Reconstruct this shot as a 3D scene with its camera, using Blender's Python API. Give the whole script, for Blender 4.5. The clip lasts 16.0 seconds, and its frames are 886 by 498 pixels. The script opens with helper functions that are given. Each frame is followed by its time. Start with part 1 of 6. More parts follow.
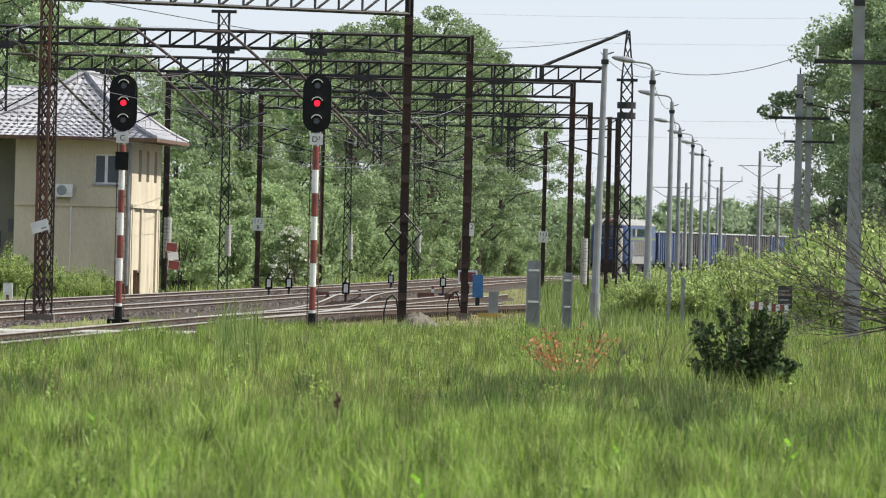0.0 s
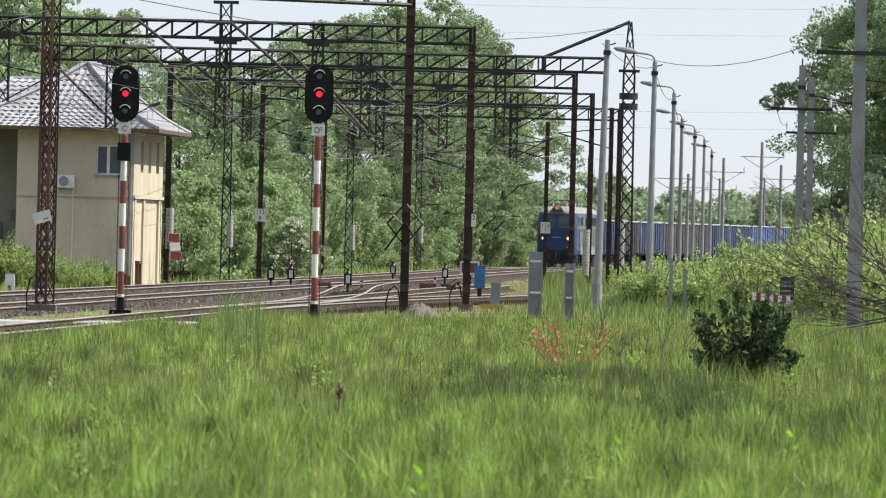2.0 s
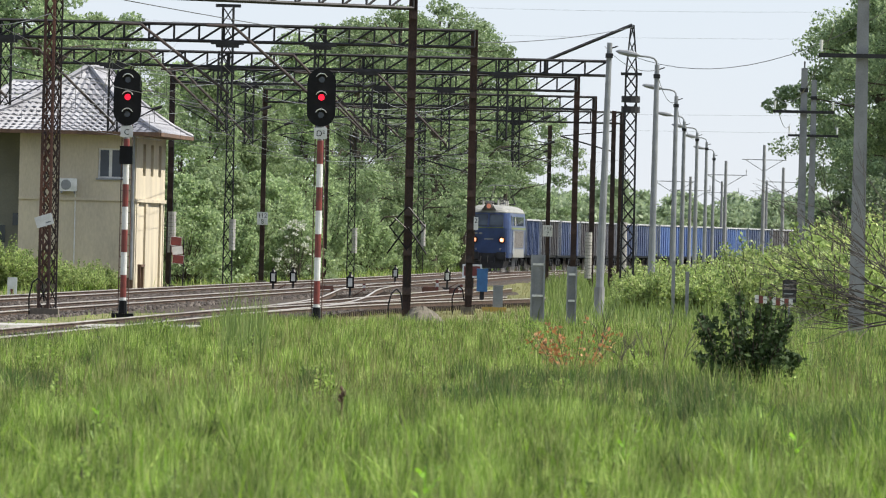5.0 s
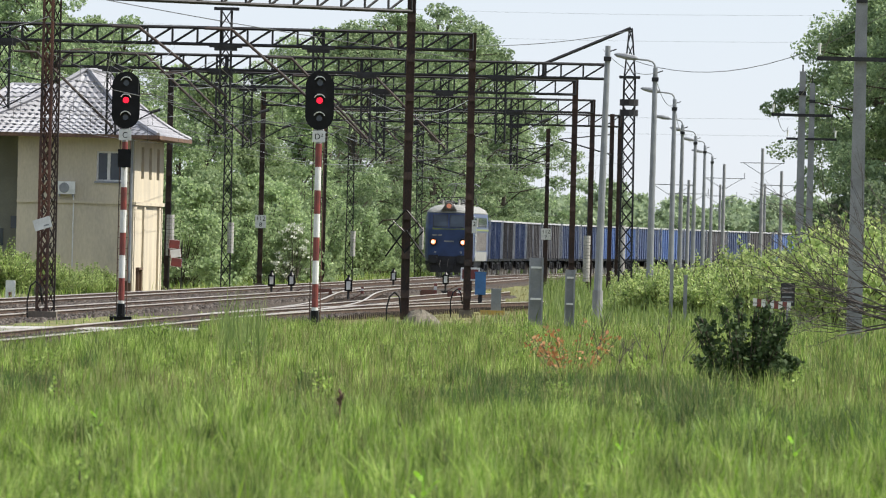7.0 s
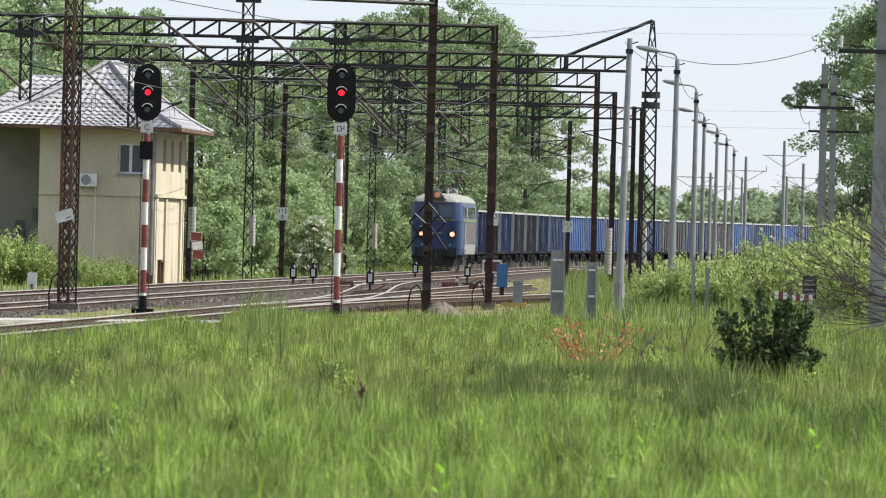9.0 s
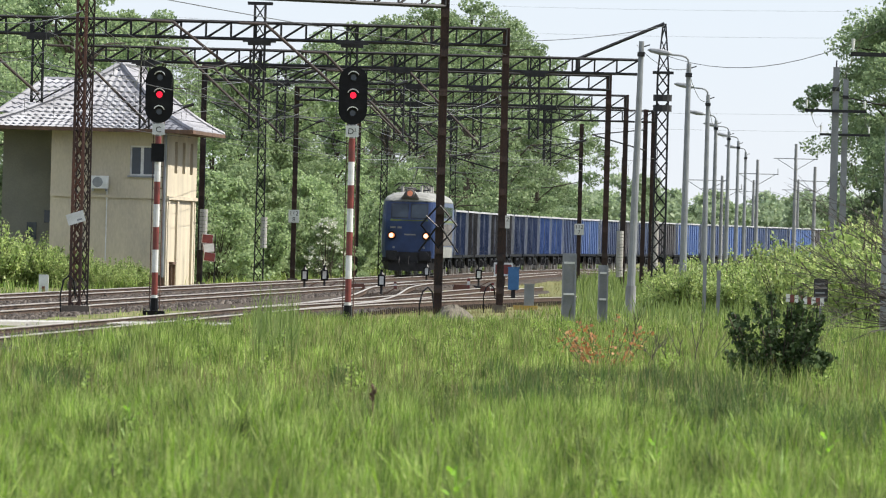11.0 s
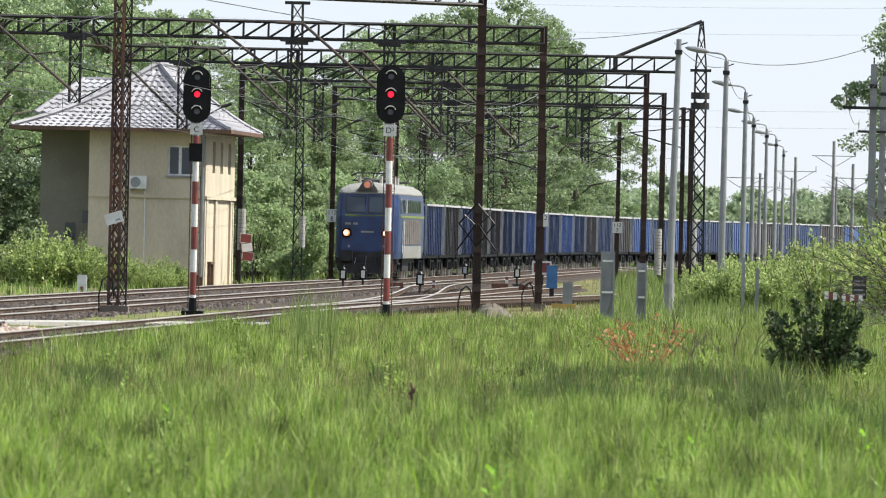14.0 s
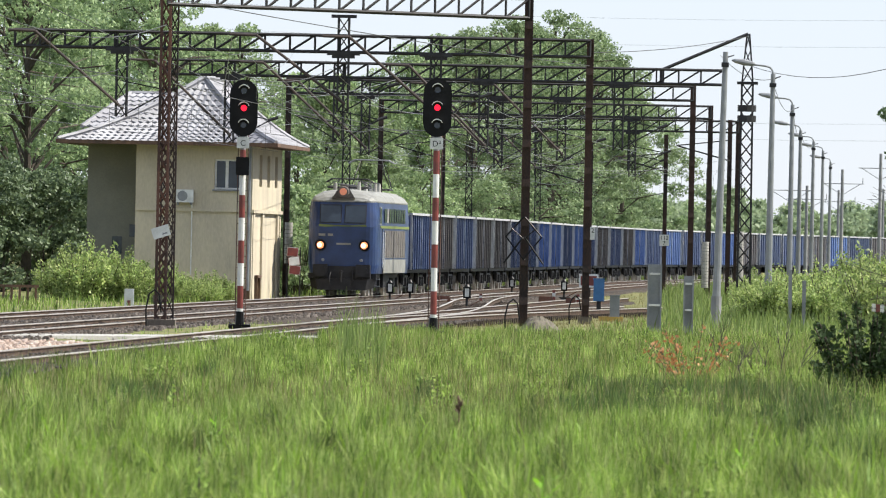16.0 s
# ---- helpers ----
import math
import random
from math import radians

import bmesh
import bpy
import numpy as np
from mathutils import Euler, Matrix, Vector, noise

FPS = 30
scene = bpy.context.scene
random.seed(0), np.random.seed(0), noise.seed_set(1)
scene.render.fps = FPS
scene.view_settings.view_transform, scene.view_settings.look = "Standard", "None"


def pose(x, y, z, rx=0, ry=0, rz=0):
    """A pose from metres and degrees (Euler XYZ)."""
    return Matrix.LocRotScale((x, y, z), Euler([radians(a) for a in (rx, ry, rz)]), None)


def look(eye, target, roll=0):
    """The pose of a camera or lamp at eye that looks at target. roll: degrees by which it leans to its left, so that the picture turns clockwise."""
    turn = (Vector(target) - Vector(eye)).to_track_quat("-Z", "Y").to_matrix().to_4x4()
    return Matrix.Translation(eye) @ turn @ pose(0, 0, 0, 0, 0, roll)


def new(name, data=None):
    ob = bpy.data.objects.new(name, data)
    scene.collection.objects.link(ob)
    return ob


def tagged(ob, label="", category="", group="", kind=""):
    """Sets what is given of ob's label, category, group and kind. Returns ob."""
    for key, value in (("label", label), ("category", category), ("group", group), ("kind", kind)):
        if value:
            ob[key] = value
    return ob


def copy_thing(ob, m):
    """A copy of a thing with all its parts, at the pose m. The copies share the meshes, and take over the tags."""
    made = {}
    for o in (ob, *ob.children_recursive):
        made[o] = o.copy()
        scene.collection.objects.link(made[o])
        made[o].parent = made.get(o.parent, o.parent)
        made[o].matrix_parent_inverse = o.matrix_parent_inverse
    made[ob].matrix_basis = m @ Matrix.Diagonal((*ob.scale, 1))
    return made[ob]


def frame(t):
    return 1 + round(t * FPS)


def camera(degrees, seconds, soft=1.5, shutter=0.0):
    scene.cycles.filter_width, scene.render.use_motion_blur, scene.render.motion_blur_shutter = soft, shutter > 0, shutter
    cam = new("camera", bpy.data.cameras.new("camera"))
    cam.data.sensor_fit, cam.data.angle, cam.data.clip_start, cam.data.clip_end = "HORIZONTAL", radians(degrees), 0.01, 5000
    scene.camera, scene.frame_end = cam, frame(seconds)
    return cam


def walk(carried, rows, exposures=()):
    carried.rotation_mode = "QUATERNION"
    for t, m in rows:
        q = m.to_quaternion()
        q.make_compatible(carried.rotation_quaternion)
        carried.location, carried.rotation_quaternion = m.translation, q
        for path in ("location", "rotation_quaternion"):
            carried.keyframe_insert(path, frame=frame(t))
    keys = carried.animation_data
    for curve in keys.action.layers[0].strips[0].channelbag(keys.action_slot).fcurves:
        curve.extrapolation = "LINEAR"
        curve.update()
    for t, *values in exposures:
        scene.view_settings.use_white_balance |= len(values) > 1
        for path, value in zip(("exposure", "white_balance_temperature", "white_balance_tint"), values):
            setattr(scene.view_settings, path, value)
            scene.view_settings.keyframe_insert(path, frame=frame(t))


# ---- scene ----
EYE = 2.25
DEEP = 1.27   # depths in the plan below are in units of this many metres
cam = camera(5.654, 16.0, soft=1.1)
cam.data.dof.use_dof, cam.data.dof.focus_distance, cam.data.dof.aperture_fstop = True, 290.0, 9.5
# seconds, yaw, pitch, roll: the camera stands on its tripod and pans slowly
ROWS = [
    (0.0, 0.0, -0.0397, -1.4),
    (0.5, 0.0105, -0.04, -1.488),
    (1.0, 0.0299, -0.0582, -1.456),
    (1.5, 0.0274, -0.0858, -1.335),
    (2.0, 0.013, -0.0982, -1.427),
    (2.5, 0.0176, -0.0773, -1.263),
    (3.0, 0.0325, -0.0746, -1.129),
    (3.5, 0.0382, -0.0766, -1.221),
    (4.0, 0.0576, -0.0793, -1.311),
    (6.5, 0.0022, -0.0694, -1.405),
    (7.0, 0.0165, -0.0578, -1.392),
    (7.5, 0.0619, -0.0918, -1.429),
    (8.0, 0.1186, -0.1038, -1.475),
    (8.5, 0.1538, -0.1117, -1.417),
    (11.0, 0.2285, -0.0948, -1.507),
    (11.5, 0.3194, -0.0986, -1.491),
    (12.0, 0.3443, -0.0845, -1.501),
    (12.5, 0.3603, -0.0969, -1.404),
    (13.0, 0.3675, -0.1058, -1.293),
    (13.5, 0.4186, -0.1223, -1.127),
    (14.0, 0.4728, -0.1087, -1.276),
    (14.5, 0.5588, -0.0914, -1.191),
    (15.0, 0.65, -0.0692, -0.914),
    (15.5, 0.7014, -0.0563, -1.089),
    (16.0, 0.7723, -0.0308, -1.161),
]
walk(cam, [(t, pose(0, 0, EYE, 90 + pitch, roll, yaw)) for t, yaw, pitch, roll in ROWS],
     exposures=[(0.0, 0.55), (8.0, 0.6), (12.0, 0.66), (16.0, 0.69)])

# ---- world, sun, exposure ----
SUN_AZ, SUN_EL = radians(88), radians(50)
world = bpy.data.worlds.new("world")
scene.world = world
world.use_nodes = True
wn = world.node_tree.nodes
sky = wn.new("ShaderNodeTexSky")
sky.sky_type = "NISHITA"
sky.sun_disc = False
sky.sun_elevation, sky.sun_rotation = SUN_EL, SUN_AZ
sky.air_density, sky.dust_density, sky.ozone_density = 1.0, 0.0, 4.0
wn["Background"].inputs["Strength"].default_value = 0.115
veil = wn.new("ShaderNodeMix")                     # thin bright summer haze over the whole sky
veil.data_type = "RGBA"
veil.inputs["Factor"].default_value = 0.8
for socket in veil.inputs:
    if socket.type == "RGBA" and socket.name == "B":
        socket.default_value = (4.15, 4.55, 5.4, 1)
    if socket.type == "RGBA" and socket.name == "A":
        world.node_tree.links.new(sky.outputs["Color"], socket)
for socket in veil.outputs:
    if socket.type == "RGBA":
        world.node_tree.links.new(socket, wn["Background"].inputs["Color"])
SUN_DIR = Vector((math.sin(SUN_AZ) * math.cos(SUN_EL), math.cos(SUN_AZ) * math.cos(SUN_EL), math.sin(SUN_EL)))
sun = new("sun", bpy.data.lights.new("sun", "SUN"))
sun.data.energy, sun.data.angle, sun.data.color = 5.0, radians(0.53), (1.0, 0.95, 0.86)
sun.matrix_world = look(SUN_DIR * 100, (0, 0, 0))


# ---- materials ----
def mat(name, a, b=None, scale=3.0, fine=30.0, rough=0.7, metal=0.0, bump=0.15, stretch=(1, 1, 1), vary=0.0, mix=0.5):
    """Two-tone noise material with fine grain and relief; vary: brightness spread between objects."""
    m = bpy.data.materials.new(name)
    m.use_nodes = True
    n, link = m.node_tree.nodes, m.node_tree.links.new
    bsdf = n["Principled BSDF"]
    bsdf.inputs["Roughness"].default_value, bsdf.inputs["Metallic"].default_value = rough, metal
    co = n.new("ShaderNodeTexCoord")
    mp = n.new("ShaderNodeMapping")
    mp.inputs["Scale"].default_value = stretch
    link(co.outputs["Object"], mp.inputs["Vector"])
    n1, n2 = n.new("ShaderNodeTexNoise"), n.new("ShaderNodeTexNoise")
    n1.inputs["Scale"].default_value, n2.inputs["Scale"].default_value = scale, fine
    n1.inputs["Detail"].default_value, n2.inputs["Detail"].default_value = 5, 3
    link(mp.outputs["Vector"], n1.inputs["Vector"])
    link(mp.outputs["Vector"], n2.inputs["Vector"])
    add = n.new("ShaderNodeMath")
    add.operation = "MULTIPLY_ADD"
    add.inputs[1].default_value = 0.45
    link(n2.outputs["Fac"], add.inputs[0])
    link(n1.outputs["Fac"], add.inputs[2])
    ramp = n.new("ShaderNodeValToRGB")
    b = b or tuple(c * 0.7 for c in a)
    ramp.color_ramp.elements[0].position, ramp.color_ramp.elements[1].position = mix + 0.05, mix + 0.4
    ramp.color_ramp.elements[0].color, ramp.color_ramp.elements[1].color = (*b, 1), (*a, 1)
    link(add.outputs[0], ramp.inputs["Fac"])
    last = ramp.outputs["Color"]
    if vary:
        info, hsv, rng = n.new("ShaderNodeObjectInfo"), n.new("ShaderNodeHueSaturation"), n.new("ShaderNodeMapRange")
        rng.inputs["To Min"].default_value, rng.inputs["To Max"].default_value = 1 - vary, 1 + vary
        link(info.outputs["Random"], rng.inputs["Value"])
        link(rng.outputs["Result"], hsv.inputs["Value"])
        link(last, hsv.inputs["Color"])
        last = hsv.outputs["Color"]
    link(last, bsdf.inputs["Base Color"])
    if bump:
        bp = n.new("ShaderNodeBump")
        bp.inputs["Strength"].default_value, bp.inputs["Distance"].default_value = bump, 0.02
        link(n2.outputs["Fac"], bp.inputs["Height"])
        link(bp.outputs["Normal"], bsdf.inputs["Normal"])
    return m


def leaf_mat(name, a, b, c, trans=0.35, patch=0.0):
    """Foliage: colour varies leaf by leaf and tree by tree; light passes through."""
    m = bpy.data.materials.new(name)
    m.use_nodes = True
    n, link = m.node_tree.nodes, m.node_tree.links.new
    bsdf = n["Principled BSDF"]
    bsdf.inputs["Roughness"].default_value = 0.55
    geo = n.new("ShaderNodeNewGeometry")
    ramp = n.new("ShaderNodeValToRGB")
    ramp.color_ramp.elements[0].color, ramp.color_ramp.elements[1].color = (*a, 1), (*c, 1)
    mid = ramp.color_ramp.elements.new(0.55)
    mid.color = (*b, 1)
    link(geo.outputs["Random Per Island"], ramp.inputs["Fac"])
    info, hsv, rng = n.new("ShaderNodeObjectInfo"), n.new("ShaderNodeHueSaturation"), n.new("ShaderNodeMapRange")
    rng.inputs["To Min"].default_value, rng.inputs["To Max"].default_value = 0.8, 1.2
    link(info.outputs["Random"], rng.inputs["Value"])
    link(rng.outputs["Result"], hsv.inputs["Value"])
    link(ramp.outputs["Color"], hsv.inputs["Color"])
    if patch:
        co, nz, pr = n.new("ShaderNodeTexCoord"), n.new("ShaderNodeTexNoise"), n.new("ShaderNodeMapRange")
        nz.inputs["Scale"].default_value, nz.inputs["Detail"].default_value = 1.0, 4
        mp = n.new("ShaderNodeMapping")
        mp.inputs["Scale"].default_value = (1.4, 0.16, 1.0)
        pr.inputs["From Min"].default_value, pr.inputs["From Max"].default_value = 0.3, 0.7
        pr.inputs["To Min"].default_value, pr.inputs["To Max"].default_value = 1 - patch, 1 + 0.6 * patch
        link(co.outputs["Object"], mp.inputs["Vector"])
        link(mp.outputs["Vector"], nz.inputs["Vector"])
        link(nz.outputs["Fac"], pr.inputs["Value"])
        link(pr.outputs["Result"], hsv.inputs["Value"])
    link(hsv.outputs["Color"], bsdf.inputs["Base Color"])
    tr = n.new("ShaderNodeBsdfTranslucent")
    mx = n.new("ShaderNodeMixShader")
    mx.inputs["Fac"].default_value = trans
    link(hsv.outputs["Color"], tr.inputs["Color"])
    link(bsdf.outputs[0], mx.inputs[1])
    link(tr.outputs[0], mx.inputs[2])
    link(mx.outputs[0], n["Material Output"].inputs["Surface"])
    return m


def glow(name, colour, strength):
    m = bpy.data.materials.new(name)
    m.use_nodes = True
    bsdf = m.node_tree.nodes["Principled BSDF"]
    bsdf.inputs["Base Color"].default_value = (*colour, 1)
    bsdf.inputs["Emission Color"].default_value = (*colour, 1)
    bsdf.inputs["Emission Strength"].default_value = strength
    return m


RUST = mat("rusty_steel", (0.17, 0.075, 0.05), (0.035, 0.024, 0.022), 0.9, 25, 0.8, 0.1, stretch=(1, 1, 0.5))
POST = mat("dark_rusty_post", (0.1, 0.052, 0.038), (0.026, 0.021, 0.02), 0.5, 25, 0.75, 0.1, stretch=(1, 1, 0.5), mix=0.52)
DARK = mat("dark_steel", (0.035, 0.034, 0.036), (0.018, 0.017, 0.018), 3, 30, 0.6, 0.3)
WIRE = mat("weathered_copper_wire", (0.10, 0.10, 0.095), (0.05, 0.05, 0.05), 2, 20, 0.5, 0.6, bump=0)
GREY = mat("galvanised_steel", (0.27, 0.28, 0.29), (0.19, 0.2, 0.21), 2, 30, 0.5, 0.3)
CONCRETE = mat("concrete", (0.42, 0.41, 0.38), (0.28, 0.27, 0.25), 1.5, 25, 0.9)
FOUNDATION = mat("stained_foundation", (0.17, 0.14, 0.11), (0.1, 0.085, 0.07), 2, 25, 0.95)
POLE = mat("grey_pole_concrete", (0.27, 0.275, 0.28), (0.19, 0.19, 0.195), 1.5, 25, 0.85)
BROWN = mat("dark_brown_tube", (0.055, 0.037, 0.03), (0.03, 0.022, 0.02), 2, 25, 0.7)
HOOD = mat("pale_hood_paint", (0.78, 0.78, 0.72), (0.6, 0.6, 0.55), 4, 30, 0.5)
WHITE = mat("white_paint", (0.72, 0.72, 0.7), (0.55, 0.55, 0.52), 4, 40, 0.5)
RED = mat("faded_red_paint", (0.21, 0.04, 0.03), (0.12, 0.03, 0.025), 4, 40, 0.5)
BLACK = mat("black_enamel", (0.012, 0.012, 0.013), (0.008, 0.008, 0.008), 4, 40, 0.35)
# wing render: shade under the eaves is put into a darker colour
WING_SHADED = mat("shade_darkened_render", (0.22, 0.22, 0.18), (0.17, 0.17, 0.14), 0.6, 18, 0.95, bump=0.3)
LOUVRE = mat("grey_brown_louvre", (0.15, 0.135, 0.12), (0.09, 0.08, 0.075), 2, 20, 0.6)
RENDER = mat("cream_render", (0.57, 0.5, 0.365), (0.42, 0.37, 0.285), 0.7, 14, 0.95, bump=0.35, stretch=(1, 1, 0.35))
ROOF = mat("pale_glazed_roof_tile", (0.31, 0.31, 0.33), (0.21, 0.205, 0.22), 1.2, 20, 0.5, vary=0.1)
WOOD = mat("old_brown_wood", (0.16, 0.09, 0.055), (0.08, 0.05, 0.035), 3, 30, 0.8, stretch=(1, 1, 0.2))
BALLAST = mat("brown_stone_ballast", (0.085, 0.071, 0.06), (0.03, 0.025, 0.021), 4, 14, 0.95, bump=0.9)
RAIL_SIDE = mat("rusty_rail_side", (0.115, 0.08, 0.06), (0.05, 0.037, 0.03), 3, 30, 0.9, 0.0)
RAIL = mat("worn_rail_steel", (0.55, 0.53, 0.5), (0.34, 0.3, 0.26), 3, 30, 0.4, 0.25)
SLEEPER = mat("weathered_sleeper", (0.085, 0.066, 0.052), (0.035, 0.028, 0.023), 4, 30, 0.9, vary=0.25)
GROUND = mat("dry_grassy_soil", (0.2, 0.19, 0.085), (0.09, 0.105, 0.04), 0.6, 6, 0.95, bump=0.6)
BLUE = mat("loco_blue_paint", (0.024, 0.052, 0.15), (0.015, 0.03, 0.085), 1.5, 25, 0.35)
LGREY = mat("loco_roof_grey", (0.29, 0.29, 0.265), (0.18, 0.18, 0.165), 1.5, 25, 0.6)
YELLOW = mat("dull_yellow_green_stripe", (0.2, 0.25, 0.06), (0.13, 0.16, 0.045), 4, 30, 0.5)
GLASS = mat("dark_window_glass", (0.035, 0.05, 0.07), (0.025, 0.035, 0.05), 1, 5, 0.08, bump=0)
BARK = mat("bark", (0.10, 0.08, 0.06), (0.05, 0.04, 0.03), 3, 25, 0.9)
# tree and shrub leaves are lightened and blued, so their colour includes haze
LEAF_TREE = leaf_mat("hazed_tree_leaf", (0.13, 0.19, 0.09), (0.245, 0.335, 0.165), (0.385, 0.475, 0.25), 0.45)
LEAF_SHRUB = leaf_mat("hazed_shrub_leaf", (0.19, 0.265, 0.13), (0.3, 0.4, 0.19), (0.43, 0.53, 0.27), 0.5)
# horizon woods: distance haze is painted in as a paler leaf colour
LEAF_HAZE = leaf_mat("hazed_distant_leaf", (0.24, 0.31, 0.18), (0.31, 0.39, 0.235), (0.39, 0.47, 0.29), 0.45)
LEAF_BRIGHT = leaf_mat("young_leaf", (0.16, 0.235, 0.075), (0.32, 0.42, 0.13), (0.54, 0.6, 0.25), 0.5)
WEEDS = leaf_mat("weed_leaf", (0.11, 0.17, 0.04), (0.21, 0.3, 0.08), (0.34, 0.43, 0.14), 0.45)
LEAF_DARK = leaf_mat("dark_leaf", (0.022, 0.04, 0.015), (0.04, 0.066, 0.024), (0.075, 0.115, 0.04), 0.25)
LEAF_DARK.node_tree.nodes["Principled BSDF"].inputs["Specular IOR Level"].default_value = 0.15
LEAF_DRY = leaf_mat("dry_orange_leaf", (0.28, 0.11, 0.04), (0.4, 0.18, 0.07), (0.48, 0.28, 0.13))
BLADE = leaf_mat("grass_blade", (0.05, 0.1, 0.012), (0.215, 0.345, 0.048), (0.53, 0.6, 0.21), 0.45, 0.7)
BLADE_BRIGHT = leaf_mat("bright_grass_blade", (0.2, 0.36, 0.03), (0.3, 0.48, 0.05), (0.5, 0.62, 0.16), 0.45, 0.4)
# for sedge, and on the right bank for shade painted as dark grass
BLADE_DARK = leaf_mat("dark_sedge_and_shade_blade", (0.028, 0.058, 0.012), (0.065, 0.125, 0.024), (0.14, 0.22, 0.05), 0.35, 0.4)
BLADE_DRY = leaf_mat("dry_grass_blade", (0.16, 0.16, 0.05), (0.25, 0.22, 0.09), (0.36, 0.31, 0.16), 0.3)
FLOWER = leaf_mat("white_blossom", (0.5, 0.52, 0.42), (0.65, 0.66, 0.55), (0.75, 0.75, 0.68), 0.2)
RIB = mat("worn_rib_edge", (0.27, 0.29, 0.33), (0.025, 0.035, 0.065), 1.6, 14, 0.6, stretch=(1, 5, 0.6), vary=0.3)
WAGON_BLUE = mat("wagon_blue_paint", (0.05, 0.077, 0.16), (0.012, 0.026, 0.08), 1.2, 9, 0.5, stretch=(1, 6, 0.2), vary=0.25)
WAGON_BRIGHT = mat("fresh_wagon_blue_paint", (0.075, 0.14, 0.32), (0.022, 0.055, 0.18), 1.2, 9, 0.45, stretch=(1, 6, 0.2), vary=0.12)
WAGON_BROWN = mat("dirty_wagon_paint", (0.082, 0.077, 0.08), (0.022, 0.021, 0.025), 1.2, 9, 0.7, stretch=(1, 6, 0.2), vary=0.2)
LAMP_WARM = glow("headlamp_glow", (1.0, 0.3, 0.12), 0.9)
LAMP_CORE = glow("headlamp_core_glow", (1.0, 0.66, 0.42), 1.6)
for matte in (BLACK, BALLAST, GROUND, SLEEPER, RAIL_SIDE):
    matte.node_tree.nodes["Principled BSDF"].inputs["Specular IOR Level"].default_value = 0.12
LAMP_RED = glow("red_signal_glow", (0.9, 0.01, 0.04), 0.9)


# ---- mesh helpers ----
class Mesh:
    """Collects boxes, tubes and quads and turns them into one mesh."""

    def __init__(self):
        self.v, self.f = [], []

    def add(self, verts, faces):
        k = len(self.v)
        self.v += [tuple(p) for p in verts]
        self.f += [tuple(i + k for i in f) for f in faces]
        return self

    def box(self, x0, x1, y0, y1, z0, z1):
        p = [(x, y, z) for z in (z0, z1) for x, y in ((x0, y0), (x1, y0), (x1, y1), (x0, y1))]
        return self.add(p, [(3, 2, 1, 0), (4, 5, 6, 7), (0, 1, 5, 4), (1, 2, 6, 5), (2, 3, 7, 6), (3, 0, 4, 7)])

    def tube(self, p, q, r, r2=None, n=8):
        p, q = Vector(p), Vector(q)
        r2 = r if r2 is None else r2
        turn = (q - p).to_track_quat("Z", "Y").to_matrix()
        ring = [Vector((math.cos(6.28319 * i / n), math.sin(6.28319 * i / n), 0)) for i in range(n)]
        verts = [p + turn @ (c * r) for c in ring] + [q + turn @ (c * r2) for c in ring]
        faces = [(i, (i + 1) % n, n + (i + 1) % n, n + i) for i in range(n)]
        return self.add(verts, faces + [tuple(range(n - 1, -1, -1)), tuple(range(n, 2 * n))])

    def bar(self, p, q, w):
        return self.tube(p, q, w * 0.7, n=4)

    def line(self, pts, r, n=5):
        for a, b in zip(pts, pts[1:]):
            self.tube(a, b, r, n=n)
        return self

    def prism(self, outline, y0, y1):
        """Outline in x, z drawn out along y."""
        n = len(outline)
        verts = [(x, y0, z) for x, z in outline] + [(x, y1, z) for x, z in outline]
        faces = [((i + 1) % n, i, n + i, n + (i + 1) % n) for i in range(n)]
        return self.add(verts, faces + [tuple(range(n)), tuple(range(2 * n - 1, n - 1, -1))])

    def data(self, name, material, weld=False):
        me = bpy.data.meshes.new(name)
        me.from_pydata(self.v, [], self.f)
        bm = bmesh.new()
        bm.from_mesh(me)
        if weld:
            bmesh.ops.remove_doubles(bm, verts=bm.verts, dist=0.0005)
        bmesh.ops.recalc_face_normals(bm, faces=bm.faces)
        bm.to_mesh(me)
        bm.free()
        me.materials.append(material)
        return me


def part(name, mesh, material, parent, label=""):
    ob = new(name, mesh.data(name, material) if isinstance(mesh, Mesh) else mesh)
    ob.parent = parent
    return tagged(ob, label)


def thing(name, x, y, z, label, category, turn=0.0, group="", kind=""):
    ob = new(name)
    ob.matrix_basis = pose(x, DEEP * y, z, 0, 0, turn)
    return tagged(ob, label, category, group, kind)


def quads(name, verts, material):
    """A mesh from an (n, 4, 3) array of corners: n loose quads."""
    n = len(verts)
    me = bpy.data.meshes.new(name)
    me.vertices.add(4 * n), me.loops.add(4 * n), me.polygons.add(n)
    me.vertices.foreach_set("co", np.ascontiguousarray(verts, dtype=np.float32).ravel())
    me.loops.foreach_set("vertex_index", np.arange(4 * n, dtype=np.int32))
    me.polygons.foreach_set("loop_start", np.arange(0, 4 * n, 4, dtype=np.int32))
    me.update(calc_edges=True)
    me.materials.append(material)
    return me


# ---- the line of the railway ----
KNOTS_Y = np.array([0, 100, 200, 295, 319, 350, 374, 437, 492, 548, 606, 665, 725, 805, 1300])
KNOTS_X = np.array([-29.1, -22.5, -15.9, -9.3, -7.55, -5.3, -3.7, 0.1, 4.6, 12.8, 24.5, 39, 57, 84, 270])
LINE_Y = np.arange(0, 1300, 1.0)
_x = np.interp(LINE_Y, KNOTS_Y, KNOTS_X)
_k = np.exp(-np.linspace(-2, 2, 41) ** 2)
LINE_X = np.convolve(np.pad(_x, 20, mode="reflect", reflect_type="odd"), _k / _k.sum(), "valid")
